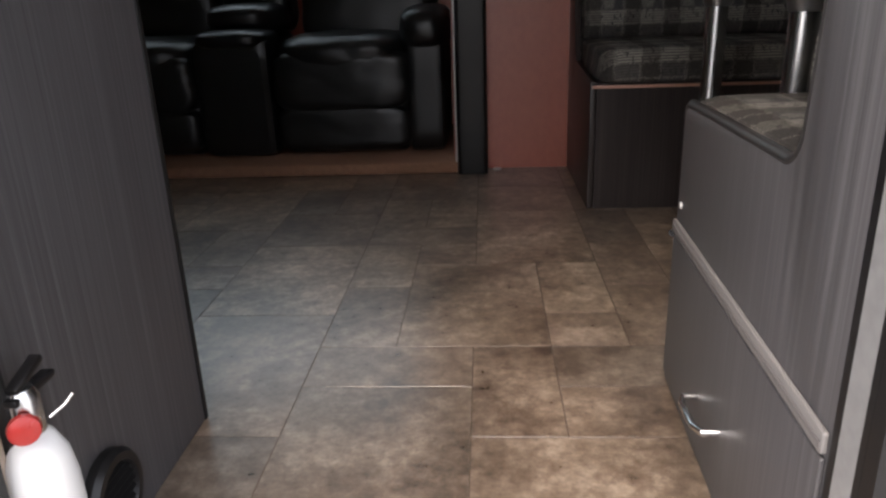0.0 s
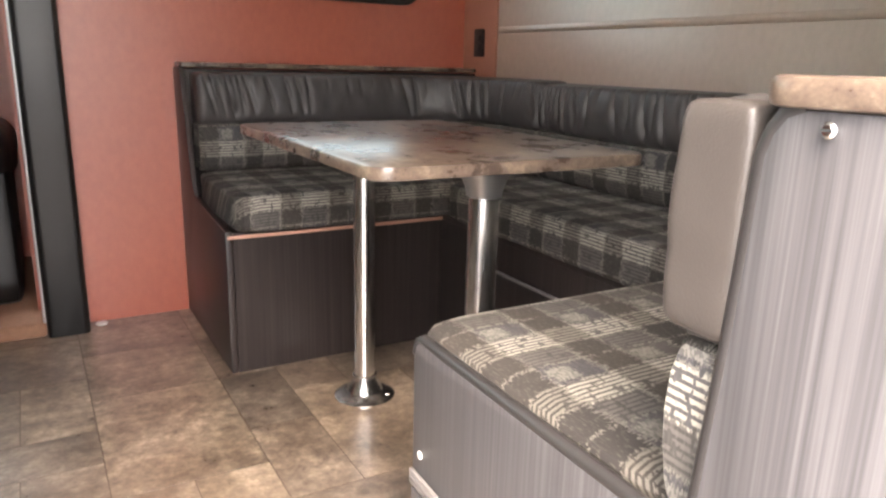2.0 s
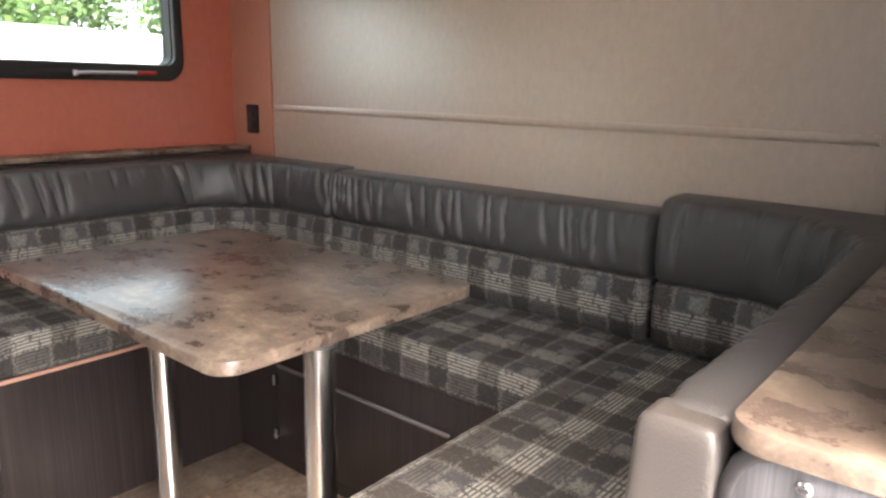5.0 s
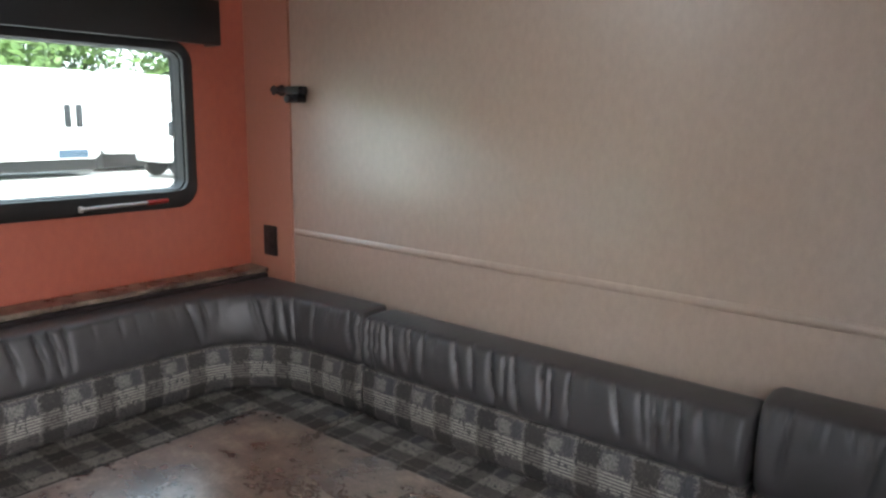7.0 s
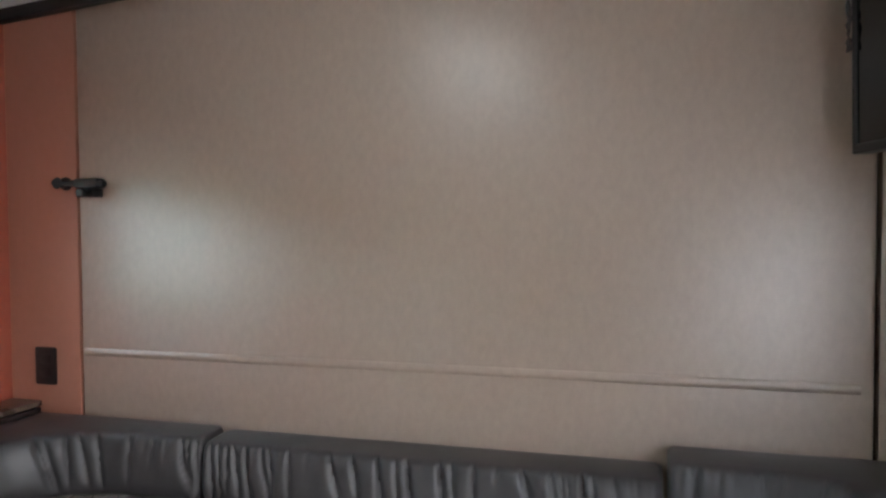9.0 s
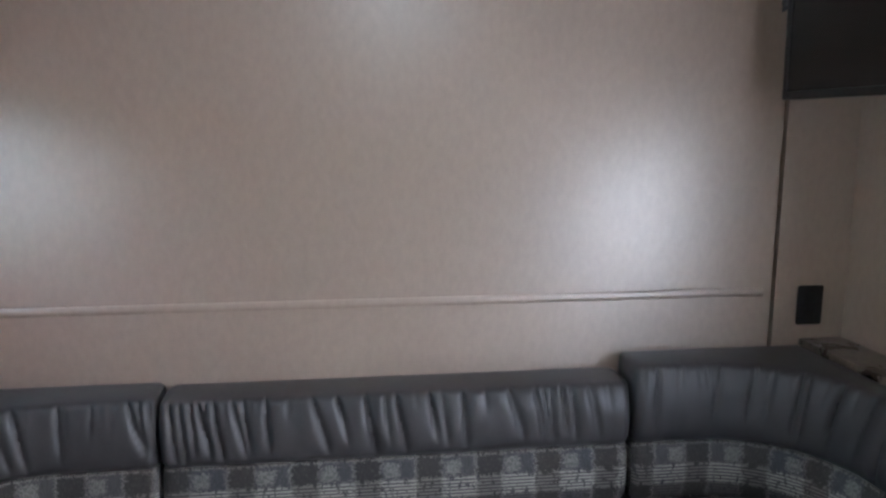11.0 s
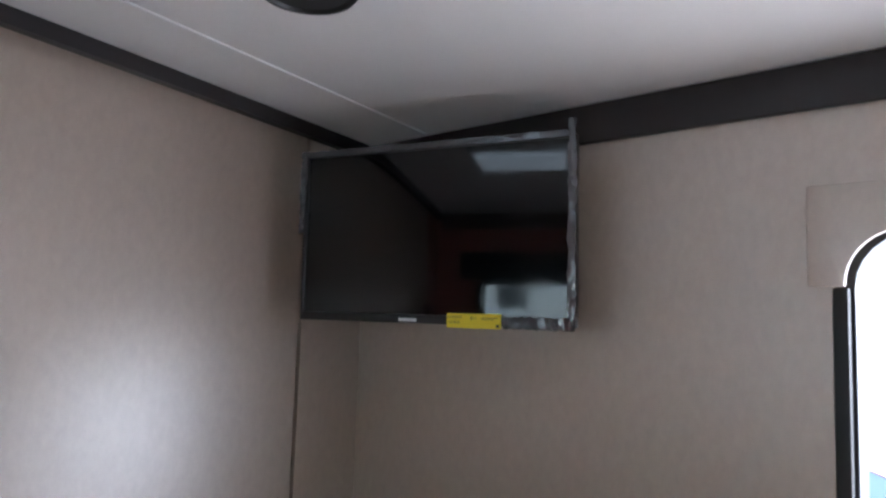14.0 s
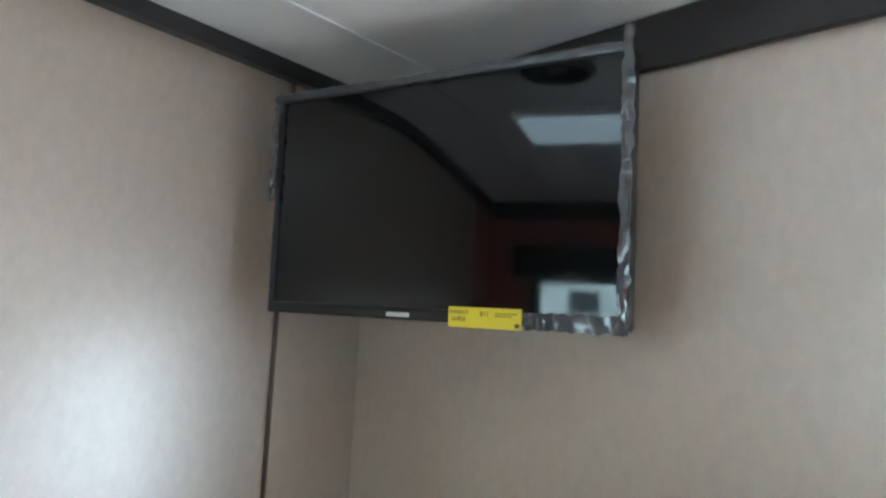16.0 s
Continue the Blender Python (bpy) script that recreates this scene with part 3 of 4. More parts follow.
def recliner_arm(x0, x1, ztop, r, seed):
    arm = part("arm", puff(x0 + 0.025, x1 - 0.025, 3.0, 3.6, 0.05, ztop - 0.06, 0.22, 10, 0.003, seed), BLACK_LEATHER, r)
    part("arm_pad", puff(x0, x1, 2.955, 3.58, ztop - 0.19, ztop, 0.6, 14, 0.006, seed + 3), BLACK_LEATHER, arm, "rolled arm pad with a sheen")


r1 = recliner_seat(-2.40, -1.8, 1, 0.1)
recliner_arm(-1.85, -1.628, 0.668, r1, 21)
r2 = recliner_seat(-3.3, -2.74, 5, 0.0)
recliner_arm(-3.48, -3.3, 0.665, r2, 31)
cons = thing("theatre_console", "black leather console between the two recliners", "console", (-2.575, 3.3, 0.05))
part("body", puff(-2.74, -2.405, 2.98, 3.55, 0.05, 0.56, 0.16, 10, 0.003, 3), BLACK_LEATHER, cons)
part("lower_pad", puff(-2.735, -2.408, 2.955, 3.3, 0.51, 0.596, 0.62, 12, 0.003, 6), BLACK_LEATHER, cons, "padded console lid")
part("upper_pad", puff(-2.735, -2.408, 3.1, 3.6, 0.57, 0.7, 0.62, 12, 0.003, 9), BLACK_LEATHER, cons, "raised padded armrest")
part("back", puff(-2.735, -2.408, 3.42, 3.68, 0.55, 0.93, 0.4, 10, 0.006, 12), BLACK_LEATHER, cons, "padded middle back")


# ---- windows ----
def window(name, x0, x1, z0, z1, y, label, glass, mullion=None, frame=0.042):
    """A trailer window in a wall at y: rounded black frame, pane, lock bar."""
    w = thing(name, label, "window", ((x0 + x1) / 2, y, z0), kind="structure")
    part("window_frame", plate(round_rect(x0 - 0.012, x1 + 0.012, z0 - 0.03, z1 + 0.012, 0.07), [round_rect(x0 + frame * 0.5, x1 - frame * 0.5, z0 + frame * 0.6, z1 - frame * 0.5, 0.035)],
         "y", y - 0.022, y - 0.001, 0.004), BLACK, w, "rounded black frame")
    part("outer_frame", plate(round_rect(x0 + 0.001, x1 - 0.001, z0 + 0.001, z1 - 0.001, 0.058), [round_rect(x0 + frame * 0.55, x1 - frame * 0.55, z0 + frame * 0.65, z1 - frame * 0.55, 0.034)],
         "y", y, y + 0.06), RUBBER, w)
    if mullion:
        part("mullion", box(mullion - 0.016, mullion + 0.016, y - 0.018, y + 0.04, z0 + 0.03, z1 - 0.022, 0.003), BLACK, w)
    part("pane", box(x0 + 0.02, x1 - 0.02, y + 0.038, y + 0.042, z0 + 0.02, z1 - 0.02), glass, w)
    return w


w1 = window("window_1", *WIN, Y_WIN, "black framed rounded dinette window, closed", GLASS)
part("latch_bar", tube([(-0.60, Y_WIN - 0.032, 1.128), (-0.56, Y_WIN - 0.036, 1.13), (-0.40, Y_WIN - 0.036, 1.132)], 0.005), ALU, w1, "metal latch bar")
part("latch_end", tube([(-0.40, Y_WIN - 0.036, 1.132), (-0.33, Y_WIN - 0.034, 1.133)], 0.007), RED, w1, "red latch end")
part("latch_foot", box(-0.604, -0.592, Y_WIN - 0.032, Y_WIN - 0.02, 1.118, 1.136, 0.002), ALU, w1)
window("window_2", -3.55, -1.88, 1.04, 1.8, 3.72, "black framed sliding window above the recliners", GLASS_CLEAR, -2.47)

val = thing("window_valance", "black padded box valance above the dinette window", "valance", (-0.57, 2.85, 1.622))
part("front_board", box(-1.02, -0.14, 2.822, 2.836, 1.622, 1.762, 0.004), BLACK_LEATHER, val)
part("top_board", box(-1.02, -0.14, 2.8365, 2.899, 1.746, 1.762, 0.003), BLACK_LEATHER, val)
part("end_board", box(-0.156, -0.14, 2.8365, 2.899, 1.622, 1.7455, 0.003), BLACK_LEATHER, val)
part("end_board", box(-1.02, -1.004, 2.8365, 2.899, 1.622, 1.7455, 0.003), BLACK_LEATHER, val)
part("roller_blind", lathe([(0.016, 0), (0.016, 0.82)], (-0.99, 2.87, 1.70), 16, (1, 0, 0)), GREY_TRIM, val, "rolled up grey blind")

# ---- dinette bases ----
SEAT_X = -1.143
base_o = thing("dinette_bench_window_side", "dark wood-grain bench base with pale edge strip under the window", "bench base", (-0.57, 2.58, 0))
part("front", box(SEAT_X + 0.02, -0.002, 2.262, 2.28, 0.001, 0.404), WOOD_DARK, base_o)
part("end_panel", plate([(2.262, 0.001), (2.898, 0.001), (2.898, 0.86), (2.80, 0.86), (2.775, 0.80), (2.70, 0.50), (2.66, 0.455), (2.262, 0.425)], [], "x", SEAT_X, SEAT_X + 0.019, 0.003), WOOD_DARK, base_o, "dark wood end panel with raised back")
part("edge_strip", box(SEAT_X + 0.004, -0.45, 2.254, 2.262, 0.404, 0.414, 0.002), plain("salmon_edge", (0.55, 0.3, 0.22), 0.4), base_o, "pale salmon edge strip")
part("top", box(SEAT_X + 0.02, -0.002, 2.264, 2.78, 0.4045, 0.42), WOOD_DARK, base_o)
part("back_board", box(SEAT_X + 0.02, -0.002, 2.8, 2.82, 0.42, 0.855), WOOD_DARK, base_o)
part("ledge", plate(round_rect(SEAT_X + 0.005, -0.002, 2.795, 2.899, (0.01, 0.0, 0.0, 0.0)), [], "z", 0.8605, 0.876, 0.003), STONE, base_o, "narrow stone-pattern ledge")

base_r = thing("dinette_bench_ramp_side", "dark wood-grain bench base with access door along the ramp", "bench base", (-0.22, 1.7, 0))
part("front", box(-0.452, -0.434, 1.14, 2.2615, 0.001, 0.404), WOOD_DARK, base_r)
part("top", box(-0.452, -0.004, 1.14, 2.2615, 0.4045, 0.42), WOOD_DARK, base_r)
hatch = part("hatch", box(-0.462, -0.4525, 1.43, 2.06, 0.05, 0.312, 0.003), WOOD_DARK, base_r, "flush access door")
part("hatch_edge", box(-0.464, -0.4525, 1.425, 2.065, 0.3125, 0.319, 0.002), GREY_TRIM, hatch, "grey top edge of the access door")
for z in (0.10, 0.27):
    part("hinge", box(-0.468, -0.453, 2.068, 2.082, z - 0.016, z + 0.016, 0.003), CHROME, hatch)

base_n = thing("dinette_bench_entry_side", "grey wood-grain bench base with drawer beside the entry", "bench base", (-0.57, 0.8, 0))
PX = -1.173


def skew(bm):
    """The end panel stands slightly out of square with the walls."""
    for v in bm.verts:
        v.co.x += (v.co.y - 0.506) * 0.042
    return bm


shape = [(0.465, 0.001), (1.128, 0.001), (1.128, 0.495), (1.122, 0.512), (1.108, 0.52), (0.70, 0.527)]
shape += [(0.665 - 0.045 * math.sin(radians(a)), 0.527 + 0.045 - 0.045 * math.cos(radians(a))) for a in range(0, 91, 15)]
shape += [(0.61, 0.70), (0.602, 0.84), (0.598, 0.856), (0.589, 0.868), (0.576, 0.873), (0.465, 0.873)]
part("end_panel", skew(plate(shape, [], "x", PX, PX + 0.02, 0.003)), WOOD, base_n, "grey wood-grain end panel with scooped cutout")
edge = [(PX + 0.008, y + (0.002 if y > 0.6 else 0.0), z + 0.002) for y, z in shape[2:-1]]
part("edge_band", skew(tube(edge, 0.0085)), plain("dark_edge_band", (0.03, 0.028, 0.028), 0.4), base_n, "dark rounded edge banding")
rail = part("rail", skew(plate(round_rect(0.468, 1.124, 0.298, 0.322, 0.004), [], "x", PX - 0.007, PX - 0.0005, 0.002)), GREY_TRIM, base_n, "grey trim rail above the drawer")
# proud strip in a darker grey; its colour stands in for a groove's shadow
part("rail_groove_shade", skew(box(PX - 0.0085, PX - 0.0072, 0.47, 1.12, 0.307, 0.312)), plain("rail_shadow_line", (0.16, 0.15, 0.15), 0.5), rail)
drawer = part("drawer_front", skew(plate(round_rect(0.468, 1.118, 0.025, 0.294, 0.003), [], "x", PX - 0.006, PX - 0.0005, 0.002)), WOOD, base_n, "flush wood-grain drawer front")
hb = [(PX - 0.006, 0.755, 0.128), (PX - 0.028, 0.757, 0.127), (PX - 0.036, 0.78, 0.124), (PX - 0.036, 0.85, 0.116), (PX - 0.028, 0.873, 0.113), (PX - 0.006, 0.875, 0.113)]
part("handle", skew(tube(hb, 0.0055)), CHROME, drawer, "curved chrome pull")
part("screw", skew(lathe([(0.006, 0), (0.006, 0.002), (0.003, 0.003)], (PX - 0.0005, 1.10, 0.352), 14, (-1, 0, 0))), WHITE, base_n, "pale screw cap")
lock = part("bolt", skew(lathe([(0.0052, 0), (0.0052, 0.003), (0.0034, 0.0045)], (PX - 0.0005, 0.556, 0.862), 16, (-1, 0, 0))), CHROME, base_n, "chrome bolt with a slot")
part("slot", skew(box(PX - 0.0058, PX - 0.0051, 0.5525, 0.5595, 0.8612, 0.8628)), INK, lock)
part("front", box(PX + 0.046, -0.002, 1.11, 1.128, 0.001, 0.404), WOOD_DARK, base_n)
part("top", box(PX + 0.046, -0.002, 0.6, 1.128, 0.4045, 0.42), WOOD_DARK, base_n)
part("back_board", box(PX + 0.046, -0.002, 0.58, 0.6, 0.001, 0.872), WOOD_DARK, base_n)
bm = plate([(-1.178, 0.465), (-1.15, 0.465), (-1.15, 0.489), (-0.002, 0.489), (-0.002, 0.611)]
           + [(-1.148 - 0.03 * math.sin(radians(a)), 0.581 + 0.03 * math.cos(radians(a))) for a in range(0, 91, 15)], [], "z", 0.8735, 0.8935, 0.005)
part("ledge", bm, STONE, base_n, "mottled beige stone-pattern ledge with rounded corner")

# ---- dinette cushions ----


def sweep(front, back, profile, pleat=0.0, seed=0, ends=True):
    """Upholstery swept along a path. front, back: matched plan points; profile: (share of the way back, metres outward, height).
    pleat: depth of the gathered folds near the top seam."""
    b = bmesh.new()
    lay = b.loops.layers.uv.new("UVMap")
    n = len(front)
    run = [0.0]
    for i in range(1, n):
        run.append(run[-1] + (Vector(front[i]) - Vector(front[i - 1])).length)
    vs, uvs = [], []
    vlen = [0.0]
    for a, c in zip(profile, profile[1:]):
        vlen.append(vlen[-1] + math.hypot((c[0] - a[0]) * 0.13 + c[1] - a[1], c[2] - a[2]))
    total = run[-1]
    frng = random.Random(seed)
    folds, c0 = [], 0.02
    while c0 < total:
        big = frng.random() < 0.5
        folds.append((c0, frng.uniform(0.01, 0.055) if big else frng.uniform(-0.015, 0.03), frng.uniform(0.8, 1.35) if big else frng.uniform(0.3, 0.7), frng.uniform(0.0, 0.25) if big else frng.uniform(0.5, 0.8)))
        c0 += frng.uniform(0.012, 0.034) if min(c0, total - c0) < 0.22 else frng.uniform(0.018, 0.075)
    for i in range(n):
        f, k = Vector(front[i]), Vector(back[i])
        d = (k - f)
        out = -d.normalized()
        if 0 < i < n - 1:
            tang = (Vector(front[i + 1]) - Vector(front[i - 1])).normalized()
            nrm = Vector((tang.y, -tang.x))
            if nrm.dot(out) < 0:
                nrm = -nrm
            out = nrm
        s = run[i]
        # the ends are drawn in to round them off
        e = min(s, total - s)
        shrink = 1.0 if not ends else 1 - 0.5 * max(0.0, 1 - e / 0.02) ** 2
        row, ru = [], []
        zs = [p[2] for p in profile]
        zm, cnt = (min(zs) + max(zs)) / 2, len(profile)
        for j, (sh, m, z) in enumerate(profile):
            mm = m
            if pleat:
                t = (z - min(zs)) / (max(zs) - min(zs))
                w = max(0.0, 1 - sh * 4)
                fold = 0.25 * noise.noise(Vector((s * 22, t * 2.5, seed)))
                for c0, lean, deep, reach in folds:
                    q = (s - c0 - lean * (1 - t)) / (0.0048 + 0.006 * (1 - t))
                    if abs(q) < 4:
                        fold -= deep * math.exp(-1.3 * abs(q)) * max(0.0, min(1.0, (t - reach) / 0.25)) * (1.0 if t < 0.93 else 0.5)
                mm += pleat * w * fold
            p = f + d * sh + out * mm
            c = f + d * 0.5
            p = c + (p - c) * (0.6 + 0.4 * shrink)
            zz = zm + (z - zm) * (0.86 + 0.14 * shrink)
            row.append(b.verts.new((p.x, p.y, zz)))
            ru.append((s, vlen[j]))
        vs.append(row)
        uvs.append(ru)
    cnt = len(profile)
    for i in range(n - 1):
        for j in range(cnt - 1):
            q = [(i, j), (i + 1, j), (i + 1, j + 1), (i, j + 1)]
            fc = b.faces.new([vs[a][c] for a, c in q])
            for lp, (a, c) in zip(fc.loops, q):
                lp[lay].uv = uvs[a][c]
    for i in (0, n - 1):
        fc = b.faces.new(vs[i])
        for lp in fc.loops:
            lp[lay].uv = (lp.vert.co.x + lp.vert.co.y, lp.vert.co.z)
    return b


FABRIC_PROFILE = [(0.95, 0, 0.535), (0.3, 0, 0.531), (0.06, 0.0, 0.535), (0.0, 0.004, 0.55), (0.0, 0.012, 0.585), (0.0, 0.014, 0.62), (0.0, 0.011, 0.655), (0.0, 0.003, 0.679), (0.04, 0.0, 0.686), (0.95, 0, 0.686)]
LEATHER_PROFILE = [(0.95, 0, 0.686), (0.05, 0, 0.684), (0.0, 0.003, 0.689), (0.0, 0.010, 0.699), (0.0, 0.015, 0.713), (0.0, 0.018, 0.73), (0.0, 0.0195, 0.748), (0.0, 0.0195, 0.766), (0.0, 0.018, 0.784), (0.0, 0.0155, 0.802),
                   (0.0, 0.012, 0.82), (0.0, 0.008, 0.836), (0.0, 0.004, 0.848), (0.015, 0.003, 0.854), (0.05, 0.0, 0.8605), (0.15, 0, 0.864), (0.4, 0, 0.867), (0.8, 0, 0.868), (0.97, 0, 0.864), (1.0, 0, 0.855), (1.0, 0, 0.7)]


def dense(pts, step=0.0045):
    out = []
    for a, c in zip(pts, pts[1:]):
        k = max(1, round((Vector(c) - Vector(a)).length / step))
        out += [tuple(Vector(a).lerp(Vector(c), i / k)) for i in range(k)]
    return out + [pts[-1]]


def corner_path(x_start, y_end, y_front, y_back, x_front, x_back, r):
    """Front and back lines of a backrest that runs along a side wall and turns the corner to the ramp."""
    side = 1 if y_back > y_front else -1
    cx, cy = x_front - r, y_front - side * r
    front = dense([(x_start, y_front), (cx, y_front)])
    back = [(p[0], y_back) for p in front]
    steps = max(12, int(r * 1.57 / 0.0045))
    for i in range(1, steps + 1):
        a = math.pi / 2 * (1 - i / steps)
        front.append((cx + r * math.cos(a), cy + side * r * math.sin(a)))
        # the back follows the two walls into the corner
        dx, dy = math.cos(a), math.sin(a)
        t = min((x_back - cx) / dx if dx > 1e-6 else 1e9, abs(y_back - cy) / dy if dy > 1e-6 else 1e9)
        back.append((cx + t * dx, cy + side * t * dy))
    tail = dense([(x_front, cy), (x_front, y_end)])[1:]
    front += tail
    back += [(x_back, p[1]) for p in tail]
    return front, back


def backrest(name, label, front, back, seed, lift=0.0):
    xs, ys = [p[0] for p in front], [p[1] for p in front]
    t = thing(name, label, "cushion", (sum(xs) / len(xs), sum(ys) / len(ys), 0.53), group="dinette back cushions")
    part("lower_band", sweep(front, back, FABRIC_PROFILE), PLAID, t, "plaid fabric lower band")
    part("top_roll", sweep(front, back, [(a, c, z + lift * (z - 0.684) / 0.18) for a, c, z in LEATHER_PROFILE], 0.016, seed), LEATHER, t, "gathered charcoal leatherette top roll", sharp=80)
    return t


f1, b1 = corner_path(SEAT_X + 0.03, 2.208, 2.685, 2.797, -0.128, -0.003, 0.27)
backrest("back_cushion", "curved charcoal leatherette and plaid back cushion under the window", f1, b1, 1, -0.02)
mid = dense([(-0.128, 2.197), (-0.128, 1.116)])
backrest("back_cushion", "straight charcoal leatherette and plaid back cushion against the ramp", mid, [(-0.003, p[1]) for p in mid], 7, -0.027)
f3, b3 = corner_path(PX + 0.03, 1.104, 0.676, 0.61, -0.128, -0.003, 0.27)
near = backrest("back_cushion", "curved charcoal leatherette and plaid back cushion beside the entry", f3, b3, 13, 0.012)
# taupe end cap of the entry-side cushion
part("end_cap", puff(PX + 0.006, PX + 0.055, 0.612, 0.68, 0.7, 0.876, 0.26, 14, 0.0022, 5), TAUPE, near, "taupe leatherette end cap")


def seat_cushion(label, x0, x1, y0, y1, along, sign):
    """A boxed seat cushion; along: the axis of the bench, sign: how the pattern runs over the front edge."""
    bm = puff(x0, x1, y0, y1, 0.421, 0.533, 0.14, 16, 0.002, x0 * 7 + y0)
    lay = bm.loops.layers.uv.new("UVMap")
    for f in bm.faces:
        for lp in f.loops:
            c = lp.vert.co
            lp[lay].uv = (c.x, c.y + sign * c.z) if along == "x" else (c.y, c.x + sign * c.z)
    return solid("seat_cushion", bm, PLAID, label, "cushion", group="dinette seat cushions")


seat_cushion("plaid fabric seat cushion on the bench under the window", SEAT_X + 0.022, -0.006, 2.226, 2.72, "x", 1)
seat_cushion("plaid fabric seat cushion on the bench by the ramp", -0.475, -0.006, 1.17, 2.222, "y", 1)
seat_cushion("plaid fabric seat cushion on the bench beside the entry", PX + 0.044, -0.006, 0.655, 1.166, "x", -1)

# ---- table ----
table = thing("dinette_table", "stone-pattern laminate dinette table on two chrome legs", "table", (-0.86, 1.665, 0))
bm = plate(round_rect(-1.147, -0.58, 1.262, 2.066, 0.042, 8), [], "z", 0.7185, 0.741)
es = [e for e in bm.edges if len(e.link_faces) == 2 and e.calc_face_angle(0) > 1.0]
bmesh.ops.bevel(bm, geom=es, offset=0.004, segments=2, affect="EDGES", profile=0.5)
part("tabletop", bm, STONE, table)
for y in (1.97, 1.41):
    leg = part("leg", lathe([(0.0285, 0.045), (0.0285, 0.69)], (-0.853, y, 0), 28), CHROME, table)
    part("floor_flange", lathe([(0.083, 0.001), (0.083, 0.004), (0.076, 0.009), (0.05, 0.018), (0.036, 0.045), (0.033, 0.062), (0.0288, 0.064)], (-0.853, y, 0), 32), CHROME, leg, "chrome cone floor socket")
    part("top_flange", lathe([(0.0288, 0.652), (0.033, 0.654), (0.037, 0.672), (0.05, 0.703), (0.08, 0.714), (0.08, 0.718)], (-0.853, y, 0), 32), plain("grey_casting", (0.3, 0.3, 0.3), 0.35, 0.8), leg, "grey cast table socket")
    for k in range(4):
        a = math.pi / 4 + k * math.pi / 2
        part("screw", lathe([(0.006, 0), (0.006, 0.002), (0.002, 0.0035)], (-0.853 + 0.067 * math.cos(a), y + 0.067 * math.sin(a), 0.0115), 10), CHROME, leg)

# ---- television ----
tv_o = Vector((-0.1, 0.765, 1.5))
tu = Vector((-0.965, -0.262, 0)).normalized()
tn = (Vector((-0.262, 0.965, 0)) - Vector((0, 0, 0.022))).normalized()
tv_up = tn.cross(-tu).normalized()
if tv_up.z < 0:
    tv_up = -tv_up
TVM = Matrix((tu, tn, tv_up)).transposed().to_4x4()
TVM.translation = tv_o
TW, TH = 0.645, 0.386
tv = thing("television", "black flat television in clear wrap hung in the corner", "television", tuple(tv_o - Vector((0, 0, 0))))


def tv_part(name, bm, mat, parent, label=""):
    bmesh.ops.transform(bm, verts=bm.verts, matrix=TVM)
    return part(name, bm, mat, parent, label)


bezel = tv_part("bezel", plate(round_rect(0, TW, 0, TH, 0.004), [round_rect(0.011, TW - 0.011, 0.019, TH - 0.011, 0.002)], "y", -0.03, 0.004, 0.002), BLACK, tv)
tv_part("case", plate(round_rect(0.002, TW - 0.002, 0.002, TH - 0.002, 0.004), [], "y", -0.042, -0.0305, 0.004), BLACK, tv)
tv_part("screen", box(0.0115, TW - 0.0115, -0.0295, -0.001, 0.0195, TH - 0.0115), SCREEN, tv, "glossy dark screen")
rng = random.Random(4)


def crinkle(x0, x1, z0, z1, n, amp):
    """A strip of loose clear wrap lying along the television's edge."""
    b = bmesh.new()
    along_x = (x1 - x0) > (z1 - z0)
    rows = []
    for i in range(n + 1):
        t = i / n
        c = []
        for j in range(4):
            s = j / 3
            x = x0 + (x1 - x0) * (t if along_x else s)
            z = z0 + (z1 - z0) * (s if along_x else t)
            c.append(b.verts.new((x + rng.uniform(-amp, amp) * 0.5, 0.006 + rng.uniform(0, amp), z + rng.uniform(-amp, amp) * 0.5)))
        rows.append(c)
    for a, c in zip(rows, rows[1:]):
        for j in range(3):
            b.faces.new((a[j], a[j + 1], c[j + 1], c[j]))
    geo = bmesh.ops.extrude_face_region(b, geom=b.faces[:])
    bmesh.ops.translate(b, verts=[g for g in geo["geom"] if isinstance(g, bmesh.types.BMVert)], vec=(0, -0.0015, 0))
    return b


tv_part("wrap_strip", crinkle(TW - 0.011, TW + 0.005, -0.004, TH + 0.026, 40, 0.0045), FILM, tv, "crinkled clear wrap on the edge")
tv_part("wrap_strip", crinkle(-0.008, 0.007, 0.2, TH + 0.006, 22, 0.005), FILM, tv, "crinkled clear wrap on the edge")
tv_part("wrap_strip", crinkle(0.0, TW - 0.012, TH - 0.009, TH + 0.004, 50, 0.0022), FILM, tv, "crinkled clear wrap on the edge")
tv_part("wrap_strip", crinkle(0.502, TW, -0.004, 0.02, 24, 0.0045), FILM, tv, "crinkled clear wrap on the edge")
lab = tv_part("energy_label", box(0.377, 0.497, 0.0045, 0.0055, -0.006, 0.024), YELLOW, tv, "yellow energy label with dark print")
for x0, x1, z0, z1 in ((0.487, 0.494, -0.003, 0.003), (0.455, 0.49, 0.0155, 0.0168), (0.455, 0.482, 0.012, 0.0132)):
    tv_part("print", box(x0, x1, 0.0056, 0.0062, z0, z1), INK, lab)


